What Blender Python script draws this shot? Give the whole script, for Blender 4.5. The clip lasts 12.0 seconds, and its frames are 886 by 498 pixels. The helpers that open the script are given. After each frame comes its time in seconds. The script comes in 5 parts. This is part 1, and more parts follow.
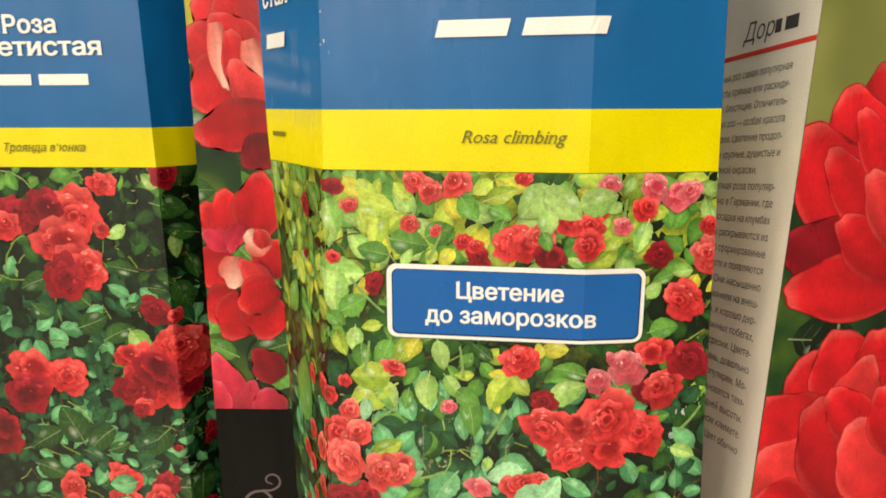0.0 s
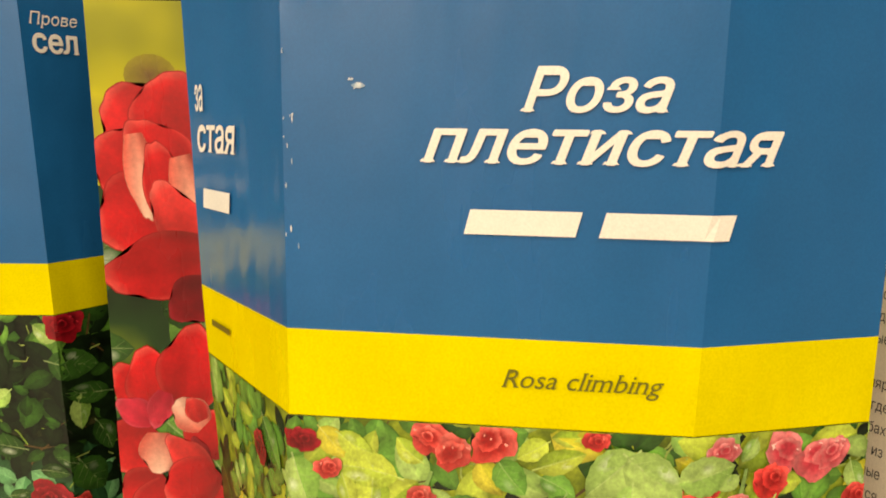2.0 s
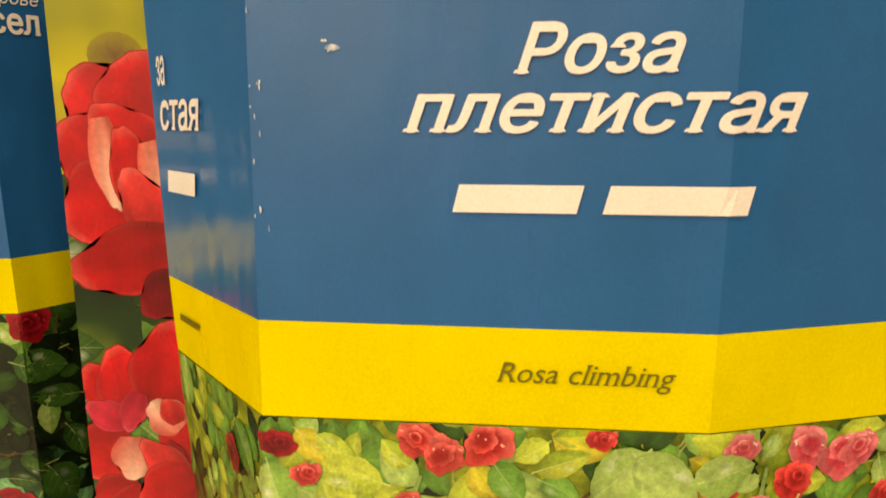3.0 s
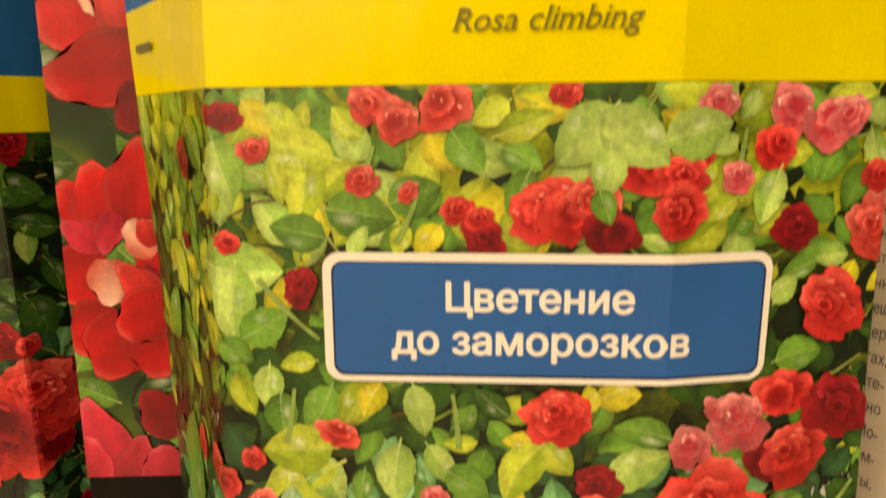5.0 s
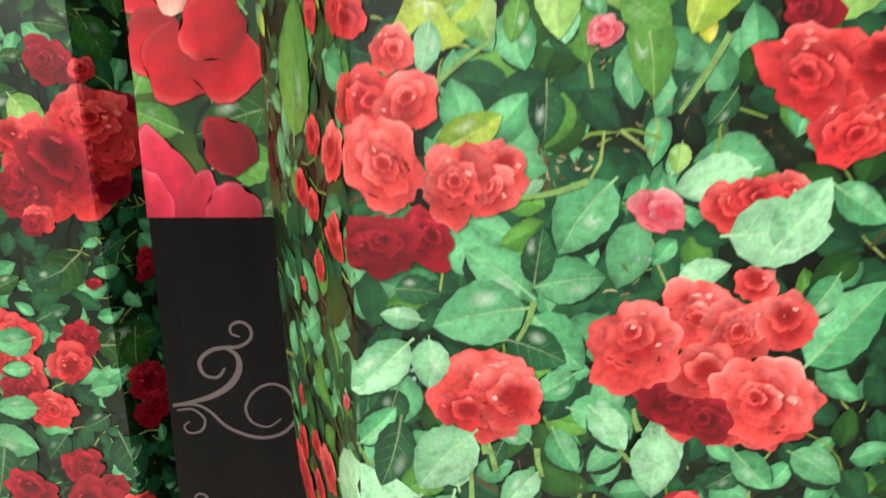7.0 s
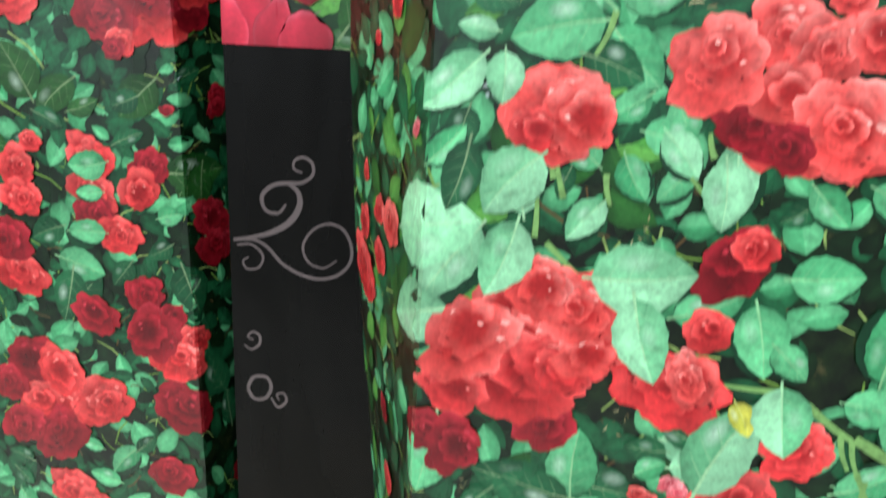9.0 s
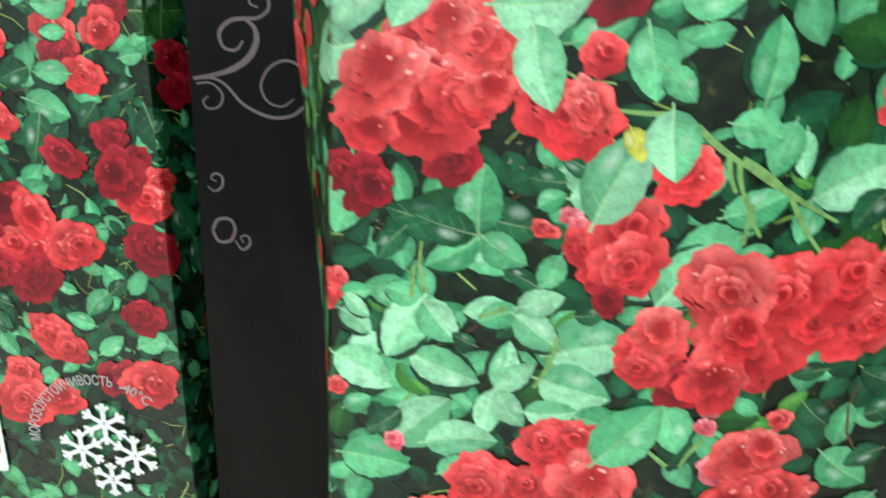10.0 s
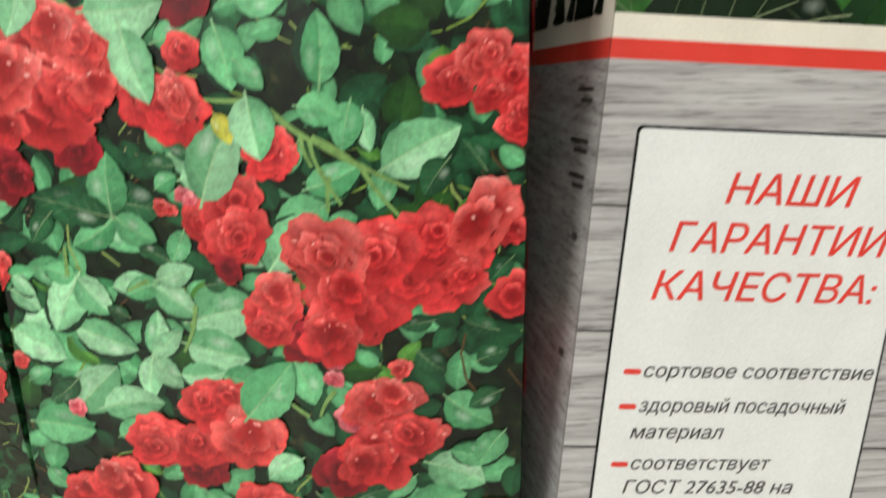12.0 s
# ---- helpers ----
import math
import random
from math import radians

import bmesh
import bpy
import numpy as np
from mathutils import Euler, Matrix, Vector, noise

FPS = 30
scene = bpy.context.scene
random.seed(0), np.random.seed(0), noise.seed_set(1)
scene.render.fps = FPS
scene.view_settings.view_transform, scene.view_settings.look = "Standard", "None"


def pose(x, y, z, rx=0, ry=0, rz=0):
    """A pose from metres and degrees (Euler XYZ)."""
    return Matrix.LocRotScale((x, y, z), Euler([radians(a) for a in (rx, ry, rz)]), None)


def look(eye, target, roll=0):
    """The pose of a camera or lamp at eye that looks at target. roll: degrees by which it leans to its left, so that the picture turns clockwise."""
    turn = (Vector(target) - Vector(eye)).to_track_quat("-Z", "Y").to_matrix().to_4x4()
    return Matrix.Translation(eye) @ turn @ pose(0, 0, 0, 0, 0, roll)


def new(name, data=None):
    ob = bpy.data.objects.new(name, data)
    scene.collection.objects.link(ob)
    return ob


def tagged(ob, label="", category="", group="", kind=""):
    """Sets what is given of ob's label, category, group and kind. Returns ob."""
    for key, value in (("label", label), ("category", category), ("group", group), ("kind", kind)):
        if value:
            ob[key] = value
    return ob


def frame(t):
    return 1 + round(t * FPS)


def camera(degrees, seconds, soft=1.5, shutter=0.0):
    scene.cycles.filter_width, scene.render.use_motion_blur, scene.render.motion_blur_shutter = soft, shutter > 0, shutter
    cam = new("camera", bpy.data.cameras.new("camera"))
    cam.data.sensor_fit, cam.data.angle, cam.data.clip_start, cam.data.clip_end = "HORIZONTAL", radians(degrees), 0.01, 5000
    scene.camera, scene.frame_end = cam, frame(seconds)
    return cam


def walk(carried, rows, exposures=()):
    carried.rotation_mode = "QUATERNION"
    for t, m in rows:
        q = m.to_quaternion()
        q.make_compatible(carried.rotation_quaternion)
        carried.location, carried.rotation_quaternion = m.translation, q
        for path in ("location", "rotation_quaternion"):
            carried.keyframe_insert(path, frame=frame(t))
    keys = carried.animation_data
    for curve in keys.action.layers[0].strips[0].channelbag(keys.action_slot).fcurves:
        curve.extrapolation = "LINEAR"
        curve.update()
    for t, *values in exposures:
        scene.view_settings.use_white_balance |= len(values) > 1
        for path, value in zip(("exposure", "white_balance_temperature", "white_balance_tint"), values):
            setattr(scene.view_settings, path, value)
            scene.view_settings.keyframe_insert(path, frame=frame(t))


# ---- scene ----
cam = camera(65.3, 12.0, soft=1.7, shutter=0.4)
# the path in twentieths of a metre: seconds, eye, target, roll
PATH = [
    (0, (0.362, 0.286, 4.89), (0.296, 2.242, 4.478), -0.2),
    (0.5, (0.363, 0.66, 4.957), (0.324, 2.615, 4.537), 0.0),
    (1, (0.293, 1.055, 5.084), (0.29, 3.014, 4.685), 0.5),
    (1.5, (0.181, 1.281, 5.376), (0.227, 3.248, 5.018), 0.4),
    (2, (0.069, 1.48, 5.494), (0.162, 3.444, 5.131), 0.5),
    (2.5, (0.068, 1.593, 5.571), (0.178, 3.557, 5.208), -0.3),
    (2.7, (0.075, 1.655, 5.519), (0.195, 3.616, 5.143), -0.2),
    (4.3, (0.187, 1.69, 4.93), (0.277, 3.662, 4.62), 0.5),
    (4.5, (0.21, 1.671, 4.819), (0.292, 3.643, 4.511), 0.3),
    (5, (0.25, 1.626, 4.503), (0.318, 3.59, 4.131), -0.5),
    (5.5, (0.155, 1.621, 4.227), (0.226, 3.577, 3.817), -0.4),
    (6, (0.119, 1.632, 4.075), (0.208, 3.587, 3.663), -0.1),
    (6.5, (-0.071, 1.649, 3.646), (-0.025, 3.594, 3.183), 0.5),
    (7, (-0.099, 1.759, 3.361), (-0.088, 3.694, 2.858), -0.0),
    (7.2, (-0.087, 1.822, 3.267), (-0.094, 3.753, 2.748), -0.3),
    (8.8, (-0.126, 1.625, 2.862), (-0.259, 3.551, 2.338), 1.5),
    (9, (-0.138, 1.581, 2.675), (-0.264, 3.501, 2.133), 3.0),
    (9.5, (-0.047, 1.448, 2.379), (-0.181, 3.359, 1.803), 3.7),
    (10, (0.192, 1.33, 2.11), (0.055, 3.211, 1.446), 3.0),
    (10.5, (0.666, 1.423, 1.981), (0.572, 3.305, 1.31), 2.7),
    (11, (1.05, 1.375, 1.903), (0.929, 3.236, 1.182), 1.9),
    (11.5, (1.216, 1.223, 1.857), (1.098, 3.09, 1.149), 1.8),
    (12, (1.439, 1.134, 2.115), (1.315, 3.025, 1.475), 0.3),
]
# the phone's exposure and white balance drift: seconds, stops, kelvin, tint
EXPOSURES = [(0.0, 0.12, 7000, 10), (1.2, 0.08, 8000, 9), (2.5, -0.05, 9400, 17), (4.4, -0.32, 12200, 20), (5.0, -0.2, 11800, 18), (5.5, -0.1, 9900, 14), (6.5, 0.08, 8600, 13),
             (7.1, 0.26, 5600, 8), (9.0, 0.27, 5100, 2), (10.5, 0.2, 5200, 1), (12.0, -0.13, 5800, 6)]
walk(cam, [(t, look(Vector(eye) / 20, Vector(target) / 20, roll)) for t, eye, target, roll in PATH], EXPOSURES)

from mathutils.geometry import delaunay_2d_cdt

# ---- light ----
SHELF = -0.071          # top of the shelf board
FLOOR = SHELF - 1.05
CEIL = FLOOR + 2.9
world = bpy.data.worlds.new("shop_air")
scene.world = world
world.use_nodes = True
world.node_tree.nodes["Background"].inputs[0].default_value = (0.75, 0.8, 0.85, 1)
world.node_tree.nodes["Background"].inputs[1].default_value = 0.03


def ceiling_lamp(x, y, watts, sx, sy, color=(1.0, 0.95, 0.86)):
    data = bpy.data.lights.new("ceiling_tube_light", "AREA")
    data.shape, data.size, data.size_y, data.energy, data.color = "RECTANGLE", sx, sy, watts, color
    ob = new("ceiling_tube_light", data)
    ob.matrix_basis = pose(x, y, CEIL - 0.07)
    return tagged(ob, "long white fluorescent tube light under the ceiling", "ceiling light")


for lx, ly, watts in ((-1.3, -0.75, 16), (0.3, -0.75, 10), (1.9, -0.75, 6), (-1.9, -2.2, 112), (-0.1, -2.3, 32), (1.4, -2.3, 10)):
    ceiling_lamp(lx, ly, watts, 1.25, 0.16)


# ---- materials ----
def srgb(r, g, b):
    def lin(c):
        c /= 255
        return c / 12.92 if c <= 0.04045 else ((c + 0.055) / 1.055) ** 2.4
    return (lin(r), lin(g), lin(b))


class Nodes:
    def __init__(self, name):
        self.mat = bpy.data.materials.new(name)
        self.mat.use_nodes = True
        self.tree = self.mat.node_tree
        self.bsdf = self.tree.nodes["Principled BSDF"]
        self.coord = self.tree.nodes.new("ShaderNodeTexCoord").outputs["Object"]

    def node(self, kind, **values):
        n = self.tree.nodes.new(kind)
        for k, v in values.items():
            n.inputs[k.replace("_", " ")].default_value = v
        return n

    def link(self, a, b):
        self.tree.links.new(a, b)

    def noise(self, scale, detail=4.0, rough=0.6, stretch=None):
        n = self.node("ShaderNodeTexNoise", Scale=scale, Detail=detail, Roughness=rough)
        if stretch:
            m = self.node("ShaderNodeMapping")
            m.inputs["Scale"].default_value = stretch
            self.link(self.coord, m.inputs["Vector"])
            self.link(m.outputs[0], n.inputs["Vector"])
        else:
            self.link(self.coord, n.inputs["Vector"])
        return n.outputs["Fac"]

    def ramp(self, fac, stops):
        r = self.tree.nodes.new("ShaderNodeValToRGB")
        while len(r.color_ramp.elements) < len(stops):
            r.color_ramp.elements.new(0.5)
        for e, (p, c) in zip(r.color_ramp.elements, stops):
            e.position, e.color = p, (*c, 1)
        self.link(fac, r.inputs[0])
        return r.outputs[0]

    def mix(self, a, b, fac, mode="MIX"):
        m = self.tree.nodes.new("ShaderNodeMix")
        m.data_type, m.blend_type = "RGBA", mode
        for sock, v in ((m.inputs[0], fac), (m.inputs[6], a), (m.inputs[7], b)):
            if isinstance(v, (float, int)):
                sock.default_value = v
            elif isinstance(v, tuple):
                sock.default_value = (*v, 1)
            else:
                self.link(v, sock)
        return m.outputs[2]

    def done(self, color, rough=0.4, bump=None, height=0.0, metal=0.0, coat=0.0, spec=0.5):
        b = self.bsdf.inputs
        if isinstance(color, tuple):
            b["Base Color"].default_value = (*color, 1)
        else:
            self.link(color, b["Base Color"])
        if isinstance(rough, float):
            b["Roughness"].default_value = rough
        else:
            self.link(rough, b["Roughness"])
        b["Metallic"].default_value, b["Coat Weight"].default_value = metal, coat
        b["Coat Roughness"].default_value = 0.12
        b["Specular IOR Level"].default_value = spec
        if bump is not None:
            n = self.node("ShaderNodeBump", Strength=1.0, Distance=height)
            self.link(bump, n.inputs["Height"])
            self.link(n.outputs[0], b["Normal"])
        return self.mat


def laminated(name, color, var=0.12, rough=0.28, coat=0.25, spec=0.5):
    """A flat ink on glossy laminated carton, faintly uneven."""
    n = Nodes(name)
    tone = n.ramp(n.noise(60, 3), [(0.3, tuple(c * (1 - var) for c in color)), (0.7, tuple(min(1, c * (1 + var)) for c in color))])
    fine = n.noise(2500, 2)
    tone = n.mix(tone, n.ramp(fine, [(0.3, (0.88, 0.88, 0.88)), (0.7, (1, 1, 1))]), 1.0, "MULTIPLY")
    gloss = n.ramp(n.noise(45, 4, 0.6, (1, 1, 0.25)), [(0.3, (rough - 0.08,) * 3), (0.75, (rough + 0.1,) * 3)])
    return n.done(tone, gloss, n.noise(70, 2, 0.4, (1, 1, 0.35)), 0.0012, coat=coat, spec=spec)


def ink_material(name, rough=0.3, veins=True):
    """Photo print: the ink stored with the shapes, with fine grain."""
    n = Nodes(name)
    a = n.tree.nodes.new("ShaderNodeAttribute")
    a.attribute_name = "ink"
    col = a.outputs["Color"]
    if veins:
        col = n.mix(col, n.ramp(n.noise(520, 5, 0.65), [(0.28, (0.55, 0.55, 0.55)), (0.5, (1, 1, 1)), (0.75, (1.25, 1.25, 1.25))]), 0.85, "MULTIPLY")
        col = n.mix(col, n.ramp(n.noise(1900, 3, 0.6), [(0.3, (0.78, 0.78, 0.78)), (0.7, (1.12, 1.12, 1.12))]), 0.8, "MULTIPLY")
    else:
        col = n.mix(col, n.ramp(n.noise(130, 5, 0.6), [(0.3, (0.68, 0.64, 0.64)), (0.55, (1, 1, 1)), (0.75, (1.15, 1.2, 1.2))]), 0.8, "MULTIPLY")
        col = n.mix(col, n.ramp(n.noise(900, 4, 0.6), [(0.3, (0.84, 0.84, 0.84)), (0.7, (1.08, 1.08, 1.08))]), 0.8, "MULTIPLY")
    gloss = n.ramp(n.noise(45, 4, 0.6, (1, 1, 0.25)), [(0.3, (rough - 0.08,) * 3), (0.75, (rough + 0.1,) * 3)])
    return n.done(col, gloss, n.noise(70, 2, 0.4, (1, 1, 0.35)), 0.0012, coat=0.2)


INK = ink_material("photo_ink")
INK_SOFT = ink_material("large_photo_ink", 0.3, False)
n = Nodes("dark_foliage_ink")
base = n.ramp(n.noise(140, 6, 0.7), [(0.25, srgb(4, 7, 4)), (0.45, srgb(12, 20, 10)), (0.6, srgb(28, 42, 18)), (0.75, srgb(90, 80, 50))])
PHOTO_BACK = n.done(n.mix(base, n.ramp(n.noise(700, 4), [(0.3, (0.5, 0.5, 0.5)), (0.7, (1.3, 1.3, 1.3))]), 0.8, "MULTIPLY"), 0.3, coat=0.2)
BLUE = laminated("blue_ink", srgb(0, 100, 164), 0.06, 0.22, 0.5)
BADGE_BLUE = laminated("badge_blue_ink", srgb(14, 98, 176), 0.05, 0.3)
YELLOW = laminated("yellow_ink", srgb(238, 222, 0), 0.05, 0.32)
WHITE = laminated("white_ink", srgb(247, 245, 238), 0.03, 0.35)
SHADE = laminated("navy_ink", srgb(10, 40, 86), 0.05, 0.3)
CREAM = laminated("cream_ink", srgb(250, 240, 220), 0.04, 0.34)
OLIVE = laminated("brown_ink", srgb(112, 108, 26), 0.05, 0.35)
GREY_INK = laminated("grey_ink", srgb(70, 66, 62), 0.05, 0.4)
RED_INK = laminated("red_ink", srgb(236, 70, 56), 0.05, 0.34)
BLACK = laminated("black_ink", srgb(11, 9, 8), 0.25, 0.26, 0.0, 0.2)
SWIRL = laminated("mauve_ink", srgb(104, 90, 88), 0.1, 0.3)
n = Nodes("bare_carton")
CARTON = n.done(n.ramp(n.noise(300, 5), [(0.3, srgb(196, 188, 174)), (0.7, srgb(222, 216, 204))]), 0.7, n.noise(900, 3), 0.0002)
n = Nodes("grey_plank_ink")
grain = n.noise(60, 6, 0.7, (0.35, 1, 9))
plank = n.ramp(grain, [(0.25, srgb(120, 116, 112)), (0.42, srgb(176, 170, 166)), (0.6, srgb(204, 199, 194)), (0.8, srgb(222, 218, 212))])
PLANK = n.done(n.mix(plank, n.ramp(n.noise(240, 5, 0.7, (0.3, 1, 7)), [(0.38, (0.38, 0.36, 0.34)), (0.47, (1, 1, 1))]), 0.8, "MULTIPLY"), 0.2, coat=0.5)
n = Nodes("shelf_laminate")
BEIGE = n.done(n.ramp(n.noise(35, 6, 0.7), [(0.3, srgb(196, 178, 150)), (0.5, srgb(212, 196, 168)), (0.8, srgb(226, 212, 188))]), 0.45, n.noise(600, 3), 0.0002)
n = Nodes("dark_brown_panel")
BROWN = n.done(n.ramp(n.noise(20, 6, 0.7, (1, 1, 0.2)), [(0.3, srgb(38, 26, 20)), (0.7, srgb(66, 48, 38))]), 0.5, n.noise(300, 3), 0.0003)
n = Nodes("shop_wall_paint")
WALL = n.done(n.ramp(n.noise(3, 5), [(0.3, srgb(140, 136, 130)), (0.7, srgb(158, 154, 148))]), 0.8, n.noise(90, 4), 0.001)
n = Nodes("shop_floor_tile")
TILE = n.done(n.ramp(n.noise(5, 6), [(0.3, srgb(150, 144, 134)), (0.7, srgb(178, 172, 160))]), 0.4, n.noise(60, 4), 0.0006)
n = Nodes("pale_scuff")
SCUFF = n.done(n.ramp(n.noise(900, 4), [(0.4, srgb(96, 140, 176)), (0.6, srgb(214, 222, 226))]), 0.7)

n = Nodes("dark_garden_ink")
GARDEN_DARK = n.done(n.ramp(n.noise(36, 3, 0.5), [(0.25, srgb(8, 18, 8)), (0.5, srgb(28, 62, 26)), (0.65, srgb(86, 110, 34)), (0.8, srgb(150, 150, 70))]), 0.3, coat=0.2)


# ---- building helpers ----
def mesh_object(name, verts, faces, material, parent=None, label="", smooth=False):
    me = bpy.data.meshes.new(name)
    me.from_pydata([tuple(v) for v in verts], [], faces)
    me.materials.append(material)
    me.update()
    ob = new(name, me)
    if parent is not None:
        ob.parent = parent
    return tagged(ob, label)


def part(name, bm, material, parent=None, label=""):
    me = bpy.data.meshes.new(name)
    bm.to_mesh(me)
    bm.free()
    me.materials.append(material)
    ob = new(name, me)
    if parent is not None:
        ob.parent = parent
    return tagged(ob, label)


def slab(name, lo, hi, material, parent=None, label="", bevel=0.0):
    bm = bmesh.new()
    bmesh.ops.create_cube(bm, size=1)
    for v in bm.verts:
        v.co = Vector((lo[i] + (v.co[i] + 0.5) * (hi[i] - lo[i]) for i in range(3)))
    if bevel:
        bmesh.ops.bevel(bm, geom=bm.edges[:], offset=bevel, segments=2, affect="EDGES")
    return part(name, bm, material, parent, label)


def loft(name, rings, material, parent=None, label=""):
    """A closed body through rings of equal length, one above the other."""
    k = len(rings[0])
    verts = [p for ring in rings for p in ring]
    faces = [(a * k + i, a * k + (i + 1) % k, (a + 1) * k + (i + 1) % k, (a + 1) * k + i) for a in range(len(rings) - 1) for i in range(k)]
    faces += [tuple(reversed(range(k))), tuple((len(rings) - 1) * k + i for i in range(k))]
    return mesh_object(name, verts, faces, material, parent, label)


def flat_to_surface(bm, surf, cuts, bounds):
    """Trims a flat print to its panel, splits it at the carton's folds and lays it on the carton."""
    (u0, u1), (v0, v1) = bounds
    us, vs = [v.co.x for v in bm.verts], [v.co.y for v in bm.verts]
    left, right, low, high = min(us), max(us), min(vs), max(vs)
    sides = ((left < u0, (u0, 0, 0), (-1, 0, 0)), (right > u1, (u1, 0, 0), (1, 0, 0)), (low < v0, (0, v0, 0), (0, -1, 0)), (high > v1, (0, v1, 0), (0, 1, 0)))
    for co, no in [side[1:] for side in sides if side[0]]:
        bmesh.ops.bisect_plane(bm, geom=bm.verts[:] + bm.edges[:] + bm.faces[:], plane_co=co, plane_no=no, clear_outer=True)
    for c in [c for c in cuts if left < c < right]:
        bmesh.ops.bisect_plane(bm, geom=bm.verts[:] + bm.edges[:] + bm.faces[:], plane_co=(c, 0, 0), plane_no=(1, 0, 0))
    for v in bm.verts:
        v.co = surf(*v.co)



def panel(name, surf, cuts, bounds, height, material, parent, label=""):
    """A printed field on a face of a carton."""
    (u0, u1), (v0, v1) = bounds
    bm = bmesh.new()
    marks = [u0] + sorted(c for c in cuts if u0 < c < u1) + [u1]
    us = [p + (q - p) * j / k for p, q in zip(marks, marks[1:]) for k in (max(1, round((q - p) / 0.007)),) for j in range(k)] + [u1]
    steps = max(1, round((v1 - v0) / 0.007))
    rows_ = [[bm.verts.new(surf(u, v0 + (v1 - v0) * j / steps, height)) for u in us] for j in range(steps + 1)]
    for j in range(steps):
        for i in range(len(us) - 1):
            bm.faces.new((rows_[j][i], rows_[j][i + 1], rows_[j + 1][i + 1], rows_[j + 1][i]))
    return part(name, bm, material, parent, label)


class Print:
    """Flat coloured shapes of a photo print, in panel coordinates (u, v, height), with an ink for each corner."""

    def __init__(self):
        self.verts, self.faces, self.inks = [], [], []

    def fan(self, centre, rim, ink_c, ink_rim, h):
        k = len(self.verts)
        self.verts.append((*centre, h))
        self.inks.append(ink_c)
        for p, c in zip(rim, ink_rim):
            self.verts.append((*p, h))
            self.inks.append(c)
        m = len(rim)
        self.faces += [(k, k + 1 + i, k + 1 + (i + 1) % m) for i in range(m)]

    def strip(self, points, widths, ink, h):
        k = len(self.verts)
        for i, (p, w) in enumerate(zip(points, widths)):
            a, b = points[max(0, i - 1)], points[min(len(points) - 1, i + 1)]
            dx, dy = b[0] - a[0], b[1] - a[1]
            d = math.hypot(dx, dy) or 1
            nx, ny = -dy / d * w / 2, dx / d * w / 2
            self.verts += [(p[0] + nx, p[1] + ny, h), (p[0] - nx, p[1] - ny, h)]
            self.inks += [ink, ink]
        self.faces += [(k + 2 * i, k + 2 * i + 1, k + 2 * i + 3, k + 2 * i + 2) for i in range(len(points) - 1)]

    def lay(self, name, surf, cuts, bounds, parent, material=None, label="", kind=""):
        me = bpy.data.meshes.new(name)
        me.from_pydata(self.verts, [], self.faces)
        attr = me.attributes.new("ink", "FLOAT_COLOR", "POINT")
        attr.data.foreach_set("color", [x for c in self.inks for x in (*c, 1.0)])
        bm = bmesh.new()
        bm.from_mesh(me)
        flat_to_surface(bm, surf, cuts, bounds)
        if not bm.faces:
            bm.free()
            bpy.data.meshes.remove(me)
            return None
        bm.to_mesh(me)
        bm.free()
        me.materials.append(material or INK)
        ob = new(name, me)
        ob.parent = parent
        return tagged(ob, label, kind=kind)


def lerp(a, b, t):
    return tuple(x + (y - x) * t for x, y in zip(a, b))


def scale(c, k):
    return tuple(x * k for x in c)


LEAF_INKS = {
    "lime": (srgb(184, 204, 80), srgb(128, 168, 46)),
    "light": (srgb(172, 208, 116), srgb(110, 170, 64)),
    "mid": (srgb(104, 160, 66), srgb(66, 124, 42)),
    "dark": (srgb(48, 92, 34), srgb(28, 64, 24)),
    "deep": (srgb(20, 40, 18), srgb(10, 24, 11)),
    "cool": (srgb(116, 186, 126), srgb(60, 136, 80)),
    "frost": (srgb(164, 216, 164), srgb(90, 166, 106)),
    "shade": (srgb(42, 92, 54), srgb(20, 56, 32)),
    "yellow": (srgb(218, 210, 76), srgb(176, 184, 44)),
}
ROSE_INKS = {
    "red": (srgb(112, 6, 14), srgb(228, 38, 44), srgb(252, 132, 122)),
    "coral": (srgb(134, 12, 20), srgb(238, 60, 56), srgb(255, 172, 160)),
    "dark": (srgb(70, 4, 12), srgb(150, 12, 28), srgb(196, 50, 66)),
    "pink": (srgb(190, 40, 62), srgb(236, 92, 104), srgb(255, 206, 202)),
}


